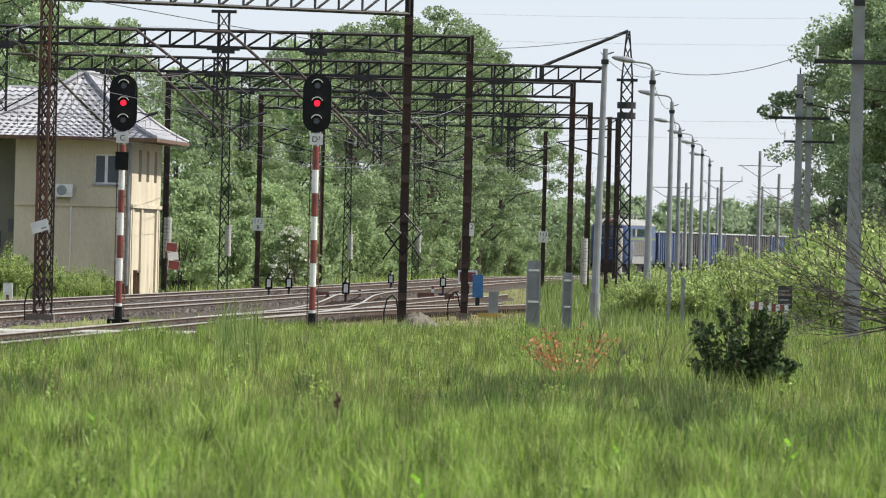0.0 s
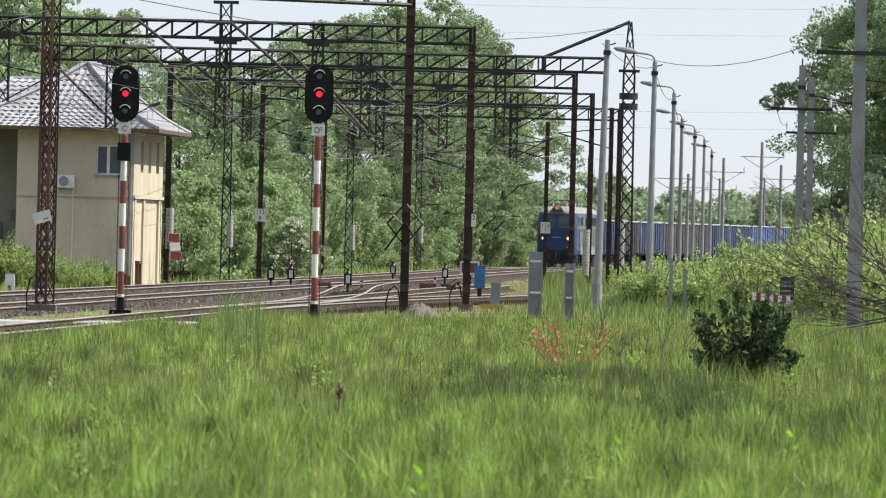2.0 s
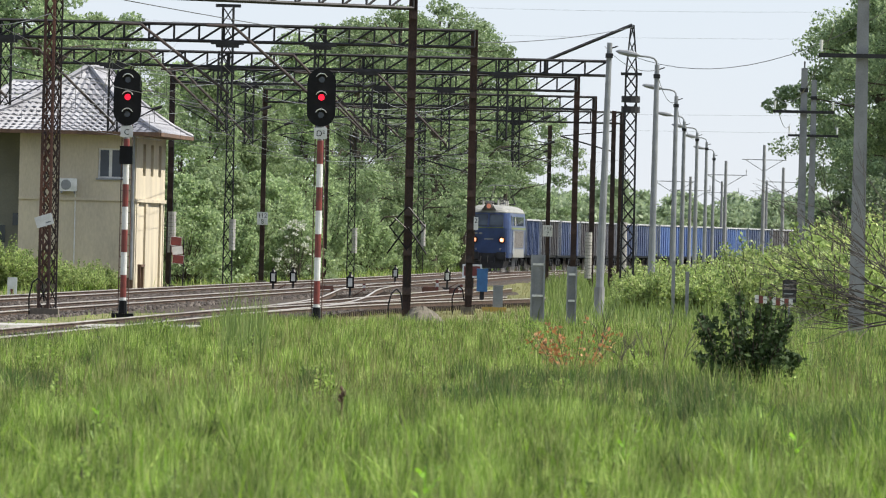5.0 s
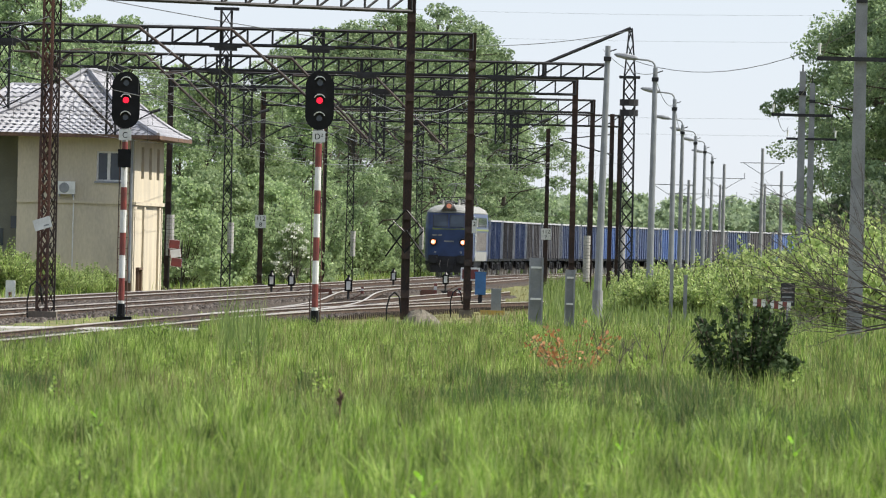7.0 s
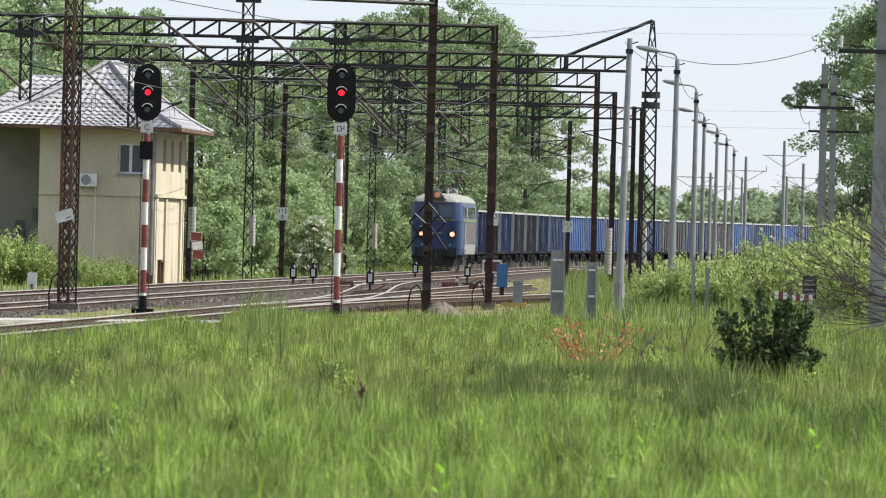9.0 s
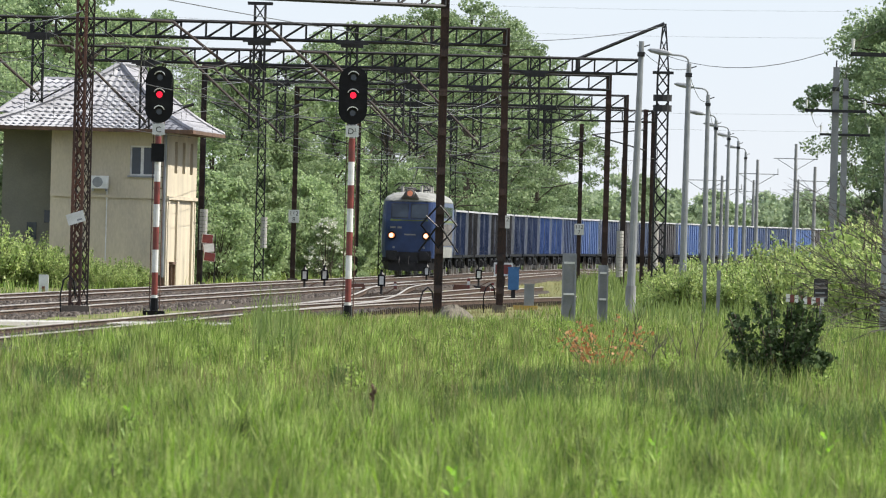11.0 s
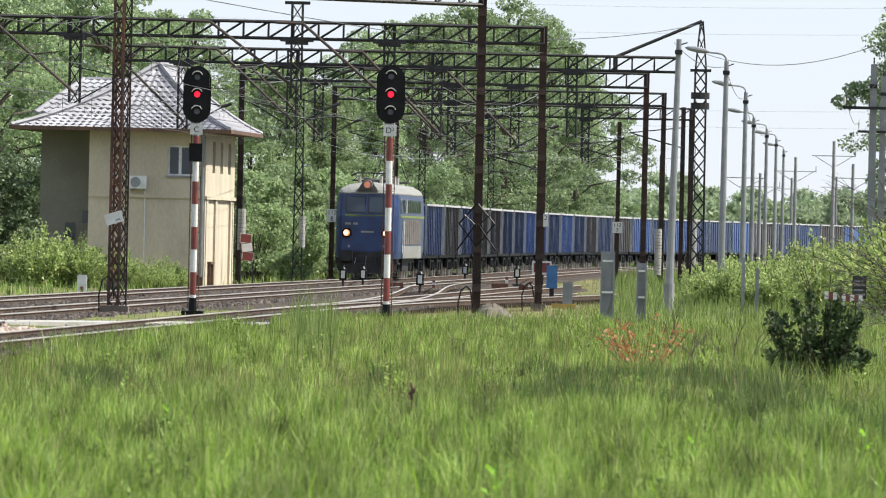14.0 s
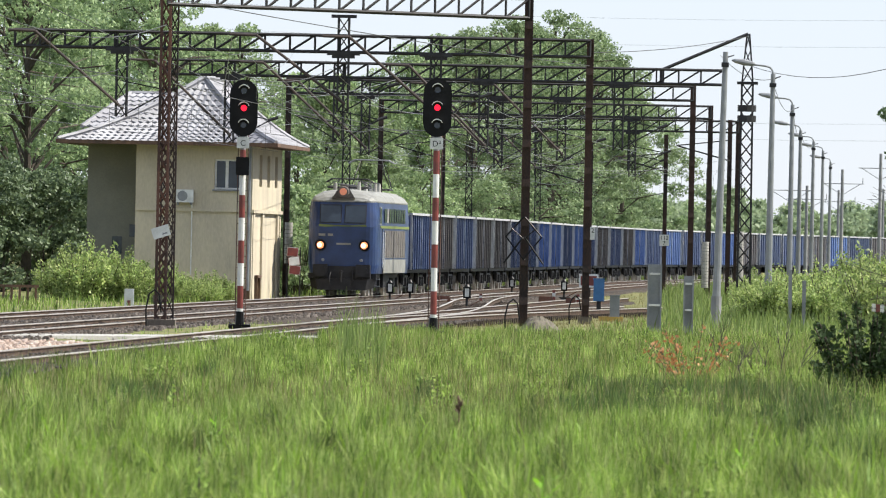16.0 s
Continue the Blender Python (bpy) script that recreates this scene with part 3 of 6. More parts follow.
# ---- signal box ----
def signal_box():
    b = thing("signal_box", 0, 287 - 287 / DEEP, 0, "two-storey cream rendered signal box with a pale tiled hipped roof", "building")
    x0, x1, y0, y1 = -17.45, -12.7, 287.0, 300.5
    sl = 0.056                                         # the side runs along the tracks

    def X(x, y):
        return x + sl * (y - 287)

    def block(m, xa, xb, ya, yb, za, zb):
        p = [(X(x, y), y, z) for z in (za, zb) for x, y in ((xa, ya), (xb, ya), (xb, yb), (xa, yb))]
        m.add(p, [(3, 2, 1, 0), (4, 5, 6, 7), (0, 1, 5, 4), (1, 2, 6, 5), (2, 3, 7, 6), (3, 0, 4, 7)])

    m = Mesh()
    wx0, wx1, wz0, wz1 = -14.25, -13.1, 4.3, 5.52
    block(m, x0, wx0, y0, y0 + 0.4, 3.4, 6.3)
    block(m, wx1, x1, y0, y0 + 0.4, 3.4, 6.3)
    block(m, wx0, wx1, y0, y0 + 0.4, 3.4, wz0)
    block(m, wx0, wx1, y0, y0 + 0.4, wz1, 6.3)
    part("upper_front_wall", m.data("upper_front_wall", RENDER), RENDER, b)
    for nm, box in (("lower_front_wall", (x0, x1, y0 + 0.03, y0 + 0.4, -0.4, 3.4)), ("far_side_wall", (x0, x0 + 0.4, y0 + 0.4, y1, -0.4, 6.3)), ("rear_wall", (x0, x1, y1 - 0.4, y1, -0.4, 6.3))):
        m = Mesh()
        block(m, *box)
        part(nm, m, RENDER, b)
    m = Mesh()
    block(m, x1 - 0.4, x1 - 0.06, y0 + 0.4, y1 - 0.4, -0.4, 3.4)
    part("lower_side_wall", m, RENDER, b, "sunlit rendered wall")
    edges = [y0 + 0.4, y0 + 3.0, y0 + 4.3, y0 + 6.6, y0 + 7.9, y0 + 10.2, y0 + 11.5, y1 - 0.4]
    walls = [("side_sill_wall", y0 + 0.4, y1 - 0.4, 3.4, 4.45), ("side_head_wall", y0 + 0.4, y1 - 0.4, 5.75, 6.3)]
    for nm, ya, yb, za, zb in walls + [("window_pier", ya, yb, 4.45, 5.75) for ya, yb in zip(edges[::2], edges[1::2])]:
        m = Mesh()
        block(m, x1 - 0.4, x1, ya, yb, za, zb)
        part(nm, m, RENDER, b)
    for ya in (y0 + 0.42, y0 + 4.6, y0 + 11.6):
        m = Mesh()
        block(m, x1 - 0.058, x1 + 0.03, ya, ya + 0.8, -0.4, 3.358)
        part("pilaster", m, RENDER, b)
    for ya, yb in zip(edges[1::2], edges[2::2]):
        m = Mesh()
        block(m, x1 - 0.3, x1 - 0.26, ya, yb, 4.45, 5.75)
        w = part("side_window", m, GLASS, b, "dark side window")
        m = Mesh()
        block(m, x1 - 0.26, x1 - 0.2, (ya + yb) / 2 - 0.05, (ya + yb) / 2 + 0.05, 4.45, 5.75)
        part("mullion", m, WHITE, w)
    m = Mesh()
    block(m, x1 + 0.002, x1 + 0.08, y0 + 0.002, y1, 3.36, 3.498)
    part("side_cornice", m, RENDER, b)
    m = Mesh()
    block(m, x0, x1 - 0.04, y0 - 0.04, y0 + 0.026, -0.4, 0.28)
    part("plinth", m, WOOD, b, "dark reddish brown plinth")
    m = Mesh()
    block(m, x1 - 0.056, x1 + 0.1, y0 + 2.2, y0 + 3.9, 0.72, 0.82)
    block(m, x1 - 0.056, x1 + 0.06, y0 + 2.3, y0 + 2.42, -0.4, 0.716)
    block(m, x1 - 0.056, x1 + 0.06, y0 + 3.68, y0 + 3.8, -0.4, 0.716)
    part("cellar_hatch", m, WOOD, b, "low brown timber hatch frame")
    m = Mesh()
    block(m, x0, x1 + 0.03, y0 - 0.06, y0, 3.38, 3.5)
    part("cornice", m, RENDER, b)
    m = Mesh()
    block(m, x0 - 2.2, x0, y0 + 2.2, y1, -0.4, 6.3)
    wing = part("wing", m, WING_SHADED, b, "rear wing of render, its shade painted in as darker grey-green")
    m = Mesh()
    block(m, -18.6, -18.2, y0 + 2.15, y0 + 2.21, 1.6, 2.3)
    block(m, -17.9, -17.55, y0 + 2.15, y0 + 2.21, 2.3, 2.8)
    part("vent", m, GLASS, wing)
    # window
    m = Mesh()
    for xa, xb, za, zb in ((wx0, wx0 + 0.07, wz0 + 0.07, wz1 - 0.07), (wx1 - 0.07, wx1, wz0 + 0.07, wz1 - 0.07), (wx0, wx1, wz0, wz0 + 0.07), (wx0, wx1, wz1 - 0.07, wz1), (-13.82, -13.70, wz0 + 0.07, wz1 - 0.07)):
        block(m, xa, xb, y0 + 0.12, y0 + 0.2, za, zb)
    w = part("window", m, WHITE, b, "white framed two-light window")
    for xa, xb in ((wx0 + 0.07, -13.82), (-13.70, wx1 - 0.07)):
        m = Mesh()
        block(m, xa, xb, y0 + 0.16, y0 + 0.18, wz0 + 0.07, wz1 - 0.07)
        part("pane", m, GLASS, w)
    m = Mesh()
    block(m, wx0 - 0.08, wx1 + 0.08, y0 - 0.1, y0 + 0.1, wz0 - 0.07, wz0)
    part("sill", m, GREY, w)
    # pipes
    m = Mesh()
    m.tube((x1 - 0.12, y0 - 0.08, 0.2), (x1 - 0.12, y0 - 0.08, 6.1), 0.06)
    part("downpipe", m, GREY, b, "grey zinc downpipe")
    # roof: bell-cast hipped roof over the house, lower hip over the wing
    eave, apex = 6.15, 8.85
    ex0, ex1, ey0, ey1 = x0 - 3.1, x1 + 1.0, y0 - 1.0, y1 + 1.0
    m = Mesh()
    block(m, ex0, ex1, ey0, ey1, eave - 0.08, eave - 0.02)
    part("soffit", m, WOOD, b, "brown boarded soffit")
    m = Mesh()
    for xa, xb, ya, yb in ((ex0, ex1, ey0 - 0.08, ey0), (ex1, ex1 + 0.08, ey0, ey1), (ex0 - 0.08, ex0, ey0, ey1)):
        block(m, xa, xb, ya, yb, eave - 0.1, eave + 0.05)
    part("gutter", m, WOOD, b, "reddish brown gutter")
    roof = tiled_roof(b, X, ex0, ex1, ey0, ey1, eave, -14.95, y0 + 2.6, y1 - 2.4, apex)
    # air conditioner
    ac = thing("air_conditioner", -15.45, y0 - 0.004, 4.0, "white outdoor air conditioning unit on the wall", "air conditioner")
    part("casing", Mesh().box(-0.36, 0.36, -0.3, 0, -0.26, 0.26), WHITE, ac)
    part("fan_grille", Mesh().tube((-0.08, -0.3, 0), (-0.08, -0.32, 0), 0.21, 0.2, 16), GREY, ac, "dark round fan grille")
    part("bracket", Mesh().box(-0.3, -0.24, -0.3, 0.02, -0.36, -0.26).box(0.24, 0.3, -0.3, 0.02, -0.36, -0.26), GREY, ac)
    part("hose", Mesh().tube((0.3, -0.03, -0.3), (0.3, -0.03, -3.2), 0.025), WHITE, ac, "pale refrigerant hose")


def tiled_roof(b, X, ex0, ex1, ey0, ey1, eave, ridge_x, ry0, ry1, apex):
    """Courses of pantile strips on each slope, following a bell-cast curve from eave to ridge."""
    roof = part("roof", Mesh().box(-16.5, -13.5, 289, 297, 6.2, 6.3), ROOF, b, "pale grey glazed pantile roof")

    def lift(f):
        return eave + (apex - eave) * (0.55 * f + 0.45 * f * f)

    def ring(f):
        return (ex0 + (ridge_x - ex0) * f, ex1 + (ridge_x - ex1) * f, ey0 + (ry0 - ey0) * f, ey1 + (ry1 - ey1) * f, lift(f))

    n = 15
    for k in range(n):
        f0, f1 = k / n, (k + 1) / n
        a, c = ring(f0), ring(f1)
        lip = 0.05
        for side in range(4):
            if side == 0:
                lo = ((a[0], a[2]), (a[1], a[2])); hi = ((c[0], c[2]), (c[1], c[2]))
            elif side == 1:
                lo = ((a[1], a[2]), (a[1], a[3])); hi = ((c[1], c[2]), (c[1], c[3]))
            elif side == 2:
                lo = ((a[1], a[3]), (a[0], a[3])); hi = ((c[1], c[3]), (c[0], c[3]))
            else:
                lo = ((a[0], a[3]), (a[0], a[2])); hi = ((c[0], c[3]), (c[0], c[2]))
            length = math.hypot(lo[1][0] - lo[0][0], lo[1][1] - lo[0][1])
            cells = max(int(length / 0.3), 2) * 4
            m = Mesh()
            for i in range(cells + 1):
                t = i / cells
                wave = 0.034 * math.cos(i * math.pi / 2)
                xl, yl = lo[0][0] + (lo[1][0] - lo[0][0]) * t, lo[0][1] + (lo[1][1] - lo[0][1]) * t
                xh, yh = hi[0][0] + (hi[1][0] - hi[0][0]) * t, hi[0][1] + (hi[1][1] - hi[0][1]) * t
                m.v += [(X(xl, yl), yl, a[4] + wave), (X(xl, yl), yl, a[4] + wave + lip), (X(xh, yh), yh, c[4] + wave + 0.005)]
                if i:
                    q = 3 * i
                    m.f += [(q - 3, q, q + 1, q - 2), (q - 2, q + 1, q + 2, q - 1)]
            part("tile_course", m, ROOF, roof)
    m = Mesh()
    for sx, sy in ((ex0, ey0), (ex1, ey0), (ex0, ey1), (ex1, ey1)):
        pts = []
        for k in range(9):
            r = ring(k / 8)
            x = r[0] if sx == ex0 else r[1]
            y = r[2] if sy == ey0 else r[3]
            pts.append((X(x, y), y, r[4] + 0.08))
        m.line(pts, 0.1, 6)
    m.line([(X(ridge_x, ry0), ry0, apex + 0.06), (X(ridge_x, ry1), ry1, apex + 0.06)], 0.11, 6)
    part("ridge_cap", m, ROOF, roof)
    # lower hipped roof over the wing
    za, xw, zl = 8.2, -17.9, 6.75
    yw = ey0 + 4.6
    A, B, C = Vector((-19.7, yw - 3.4, zl)), Vector((-15.2, yw - 3.4, zl)), Vector((-19.7, yw + 3.4, zl))
    R0, R1 = Vector((xw, yw, za)), Vector((-15.0, yw, za))
    for p0, p1, q0, q1 in ((A, B, R0, R1), (C, A, R0, R0)):
        for k in range(8):
            l0, l1 = p0.lerp(q0, k / 8), p1.lerp(q1, k / 8)
            h0, h1 = p0.lerp(q0, (k + 1) / 8), p1.lerp(q1, (k + 1) / 8)
            cells = max(int((l1 - l0).length / 0.3), 2) * 4
            m = Mesh()
            for i in range(cells + 1):
                wave = 0.034 * math.cos(i * math.pi / 2)
                a, c = l0.lerp(l1, i / cells), h0.lerp(h1, i / cells)
                m.v += [(X(a.x, a.y), a.y, a.z + wave), (X(a.x, a.y), a.y, a.z + wave + 0.05), (X(c.x, c.y), c.y, c.z + wave)]
                if i:
                    q = 3 * i
                    m.f += [(q - 3, q, q + 1, q - 2), (q - 2, q + 1, q + 2, q - 1)]
            part("tile_course", m, ROOF, roof)
    part("wing_ridge_cap", Mesh().line([tuple(A), tuple(R0), tuple(R1)], 0.1, 6), ROOF, roof)
    return roof


signal_box()


# ---- lamp posts, poles ----
def lamp_post(x, y, top, lean=0.0, arm=True):
    t = thing("street_lamp", x, y, float(ground_z(y)), "grey concrete lamp post with a curved arm", "lamp post", group="lamp posts along the path")
    t.matrix_basis = pose(x, DEEP * y, float(ground_z(y)), 0, lean, 0)
    m = Mesh()
    m.tube((0, 0, -0.2), (0, 0, 1.05), 0.18, 0.17, 12)
    part("sleeve", m, POLE, t)
    part("pole", Mesh().tube((0, 0, 1.05), (0, 0, top), 0.135, 0.085, 12), GREY, t)
    if arm:
        pts = [(0, 0, top - 0.15), (-0.03, -0.02, top + 0.12), (-0.12, -0.03, top + 0.22), (-0.3, -0.06, top + 0.27), (-0.7, -0.1, top + 0.3)]
        part("arm", Mesh().line(pts, 0.035, 8), GREY, t)
        m = Mesh()
        prof = ((-0.65, 0.04), (-0.75, 0.09), (-1.05, 0.12), (-1.4, 0.08), (-1.52, 0.02))
        for (xa, ra), (xb, rb) in zip(prof, prof[1:]):
            m.tube((xa, -0.12, top + 0.22 - 0.15 * xa), (xb, -0.12, top + 0.22 - 0.15 * xb), ra, rb, 10)
        part("lamp_head", m, GREY, t)
    part("clamp", Mesh().box(-0.12, 0.12, -0.14, 0.14, top - 0.5, top - 0.35).bar((0, 0, top - 0.2), (0.28, 0, top - 0.1), 0.03), DARK, t)


for lx, ly, ltop, lean in ((5.0, 231, 9.05, 1.0), (7.45, 257, 9.0, 0.2), (9.95, 311.5, 9.0, 0), (12.5, 377, 9.0, 0), (14.5, 414, 9.0, 0), (16.45, 452, 9.0, 0), (19.0, 507, 9.0, 0)):
    lamp_post(lx, ly, ltop, lean, ly > 240)


def power_pole(x, y, top, arm_z, arm, width, label):
    z = float(ground_z(y))
    t = thing("power_pole", x, y, z, label, "power pole", group="concrete power poles")
    m = Mesh()
    p = [(-width / 2, -width * 0.4), (width / 2, -width * 0.4), (width / 2, width * 0.4), (-width / 2, width * 0.4)]
    k = 0.68
    m.add([(a, b, -0.2) for a, b in p] + [(a * k, b * k, top) for a, b in p], [(0, 1, 5, 4), (1, 2, 6, 5), (2, 3, 7, 6), (3, 0, 4, 7), (4, 5, 6, 7)])
    part("pole", m, POLE, t)
    m = Mesh()
    m.box(-arm, arm, -width / 2 - 0.1, -width / 2, arm_z - 0.055, arm_z + 0.055)
    part("crossarm", m, DARK, t)
    for sx in (-1, 0, 1):
        if sx:
            m = Mesh().tube((sx * (arm - 0.06), -width / 2 - 0.05, arm_z + 0.09), (sx * (arm - 0.06), -width / 2 - 0.05, arm_z + 0.4), 0.03, 0.05)
            part("insulator", m, WHITE, t)
    part("top_bracket", Mesh().box(-0.14, 0.14, -0.16, 0.16, top - 0.9, top - 0.75).bar((0, 0, top), (0, 0, top + 0.25), 0.04), DARK, t)


power_pole(10.75, 185, 10.0, 7.62, 1.15, 0.41, "tall concrete power pole with a steel crossarm")
power_pole(13.25, 265, 9.2, 7.55, 1.15, 0.34, "concrete power pole with a steel crossarm")
power_pole(16.55, 322, 10.1, 7.55, 1.15, 0.34, "concrete power pole with a steel crossarm")


# ---- vegetation ----
prng = random.Random(5)


def leaf_quads(centres, size, rng, droop=0.0):
    """Folded leaf quads at random turns round the given centres."""
    n = len(centres)
    a = rng.normal(size=(n, 3))
    a /= np.linalg.norm(a, axis=1, keepdims=True)
    b = rng.normal(size=(n, 3))
    b -= (a * b).sum(1, keepdims=True) * a
    b /= np.linalg.norm(b, axis=1, keepdims=True)
    s = size * rng.uniform(0.6, 1.3, (n, 1))
    p, q = a * s * 0.62, b * s * 0.38
    return np.stack([centres - p, centres + q, centres + p, centres - q], 1)


def crown_points(rng, height, base, radius, clumps, per, puff, shape):
    """Clump centres in a lobed crown, then leaves round each clump."""
    cs = []
    lob = rng.uniform(0, 6.28, 6)
    while len(cs) < clumps:
        h = rng.uniform(0, 1) ** 0.85
        ang = rng.uniform(0, 6.28)
        prof = {"oak": math.sin(math.pi * min(0.12 + 0.86 * h, 1)) ** 0.6, "birch": (1 - h) ** 0.6 * (0.35 + 0.65 * min(h * 6, 1)), "bush": math.sqrt(max(1 - h * h, 0))}[shape]
        lump = 1 + 0.28 * math.sin(3 * ang + lob[0] + 4 * h) + 0.24 * math.sin(5 * ang + lob[1] - 7 * h)
        r = radius * prof * lump * math.sqrt(rng.uniform(0.25, 1))
        cs.append((r * math.cos(ang), r * math.sin(ang), base + (height - base) * h))
    cs = np.array(cs)
    d = rng.normal(size=(clumps, per, 3))
    d /= np.linalg.norm(d, axis=2, keepdims=True)
    d *= rng.uniform(0.2, 1, (clumps, per, 1)) ** 0.45 * puff * rng.uniform(0.6, 1.25, (clumps, 1, 1))
    d[:, :, 2] *= 0.62
    return cs, (cs[:, None, :] + d).reshape(-1, 3)


def plant_meshes(name, seed, height, base, radius, clumps, per, puff, size, leaf, shape, trunk_r):
    rng = np.random.default_rng(seed)
    cs, leaves = crown_points(rng, height, base, radius, clumps, per, puff, shape)
    crown = quads(name + "_crown", leaf_quads(leaves, size, rng), leaf)
    m = Mesh()
    bend = rng.normal(0, 0.02 * height, 2)
    spine = lambda z: Vector((bend[0] * (z / height) ** 2, bend[1] * (z / height) ** 2, z))
    if trunk_r:
        steps = np.linspace(-0.4, height * 0.86, 7)
        for z0, z1 in zip(steps, steps[1:]):
            m.tube(spine(max(z0, 0)) + Vector((0, 0, min(z0, 0))), spine(z1), trunk_r * (1 - 0.9 * max(z0, 0) / height), trunk_r * (1 - 0.9 * z1 / height), 8)
    for c in cs[:: 2 if trunk_r else 1][:50]:
        c = Vector(c)
        if trunk_r:
            z = max(c.z - 0.45 * math.hypot(c.x, c.y) - 0.4, height * 0.06)
            a = spine(min(z, height * 0.84))
            r = trunk_r * 0.32
        else:
            a, r = Vector((c.x * 0.15, c.y * 0.15, -0.2)), 0.018
        b = a.lerp(c, 0.5) + Vector((0, 0, 0.06 * height))
        m.tube(a, b, r, r * 0.6, 5)
        m.tube(b, c, r * 0.6, r * 0.2, 5)
    return crown, m.data(name + "_wood", BARK)


def shoot_meshes(name, seed, count, spread, low, high, per, size, leaf, thick=0.1, bow=0.25, twig_r=0.012):
    """A loose shrub of leafy shoots that rise and lean outwards from one foot."""
    rng = np.random.default_rng(seed)
    leaves, m = [], Mesh()
    for k in range(count):
        ang, far = rng.uniform(0, 6.283), math.sqrt(rng.uniform(0.0, 1))
        h = low + (high - low) * rng.uniform(0.25, 1) * (1 - 0.5 * far ** 2)
        out = np.array([math.cos(ang), math.sin(ang), 0]) * spread * far
        curve = lambda t: out[None, :] * (0.2 + 0.8 * t[:, None] ** 0.8) + np.stack([0 * t, 0 * t, h * (t - bow * far * t * t)], 1)
        t = rng.uniform(0.06, 1, per) ** 0.8
        fat = thick * (1.25 - t) * rng.uniform(0.6, 1.5)
        leaves.append(curve(t) + rng.normal(size=(per, 3)) * fat[:, None])
        m.line([tuple(p) for p in curve(np.array([0.0, 0.35, 0.7, 1.0]))], twig_r, 4)
    crown = quads(name + "_crown", leaf_quads(np.concatenate(leaves), size, rng), leaf)
    return crown, m.data(name + "_wood", BARK)


def plant(name, meshes, x, y, scale, label, category, group, turn, z=None):
    t = thing(name, x, y, float(ground_z(y)) if z is None else z, label, category, turn, group)
    for n, me in zip(("crown", "trunk" if category == "tree" else "stem"), meshes):
        ob = new(n, me)
        ob.parent = t
        if n == "stem" and name == "meadow_herb":
            tagged(ob, "thin green stems of a herb", kind="stuff")
    t.scale = (scale, scale, scale * (prng.uniform(0.8, 1.15) if name == "young_shrub" else 1))
    return t


OAKS = [plant_meshes("oak", 10 + i, 17, 2.4, 5.3, 130, 240, 0.95, 0.17, LEAF_TREE, "oak", 0.28) for i in range(4)]
BIRCHES = [plant_meshes("birch", 20 + i, 15, 2.0, 3.4, 110, 180, 0.95, 0.2, LEAF_SHRUB, "birch", 0.18) for i in range(2)]
SHRUBS = [plant_meshes("shrub", 30 + i, 5.0, 0.2, 2.6, 80, 170, 0.62, 0.15, LEAF_SHRUB, "bush", 0) for i in range(3)]
BRIGHTS = [shoot_meshes("young_shrub", 40 + i, 34, 1.35, 0.7, 2.7, 110, 0.095, LEAF_BRIGHT, 0.2) for i in range(4)]
THICKETS = [shoot_meshes("thicket", 46 + i, 46, 2.2, 1.6, 6.0, 260, 0.14, LEAF_SHRUB, 0.3, 0.25, 0.02) for i in range(3)]
# shaded copy of the shrub leaf: the wood's shade is painted into its colour
LEAF_SHADE = leaf_mat("shaded_wood_leaf", (0.07, 0.105, 0.055), (0.12, 0.17, 0.085), (0.19, 0.25, 0.125), 0.35)
UNDERGROWTH = [plant_meshes("undergrowth", 80 + i, 5.0, 0.2, 2.6, 80, 170, 0.62, 0.15, LEAF_SHADE, "bush", 0) for i in range(2)]
LILAC = plant_meshes("blossom_shrub", 50, 3.2, 0.5, 1.4, 36, 15, 0.24, 0.11, FLOWER, "bush", 0)



def tree(meshes, x, y, h, full, label):
    plant("tree", meshes, x, y, h / full, label, "tree", "trees beside the railway", prng.uniform(0, 360))


# tall trees behind the tracks, to the left of the line
for y, off, h in ((455, -11, 15), (470, -9, 16.5), (488, -8, 18), (505, -7.5, 19), (520, -7.5, 18), (538, -8.7, 16.8), (556, -10, 14.8), (500, -14, 17), (530, -14, 19), (560, -16, 18), (590, -20, 15.5)):
    tree(prng.choice(OAKS), line_at(y) + off, y, h, 17, "tall leafy oak with a dense dark green crown")
# left wood behind the signal box
for x, y, h in ((-31, 330, 15), (-27.5, 345, 16), (-24.5, 322, 14.5), (-22.5, 350, 15.5), (-20, 338, 14.2), (-29.5, 318, 12), (-34, 350, 17), (-19, 375, 14.5), (-17, 360, 12.5), (-26, 375, 17), (-36, 325, 14), (-30, 395, 18)):
    tree(prng.choice(OAKS + BIRCHES), x, y, h, 16, "leafy green tree in the wood behind the signal box")
for y, off, h in ((395, -11, 11.5), (410, -10, 10.5), (428, -10.5, 11), (372, -13, 10.5), (440, -9.5, 12), (350, -12, 9), (360, -10.5, 8.5), (455, -16, 13), (430, -16, 12.5)):
    tree(prng.choice(BIRCHES), line_at(y) + off, y, h, 15, "slim birch with light green foliage")
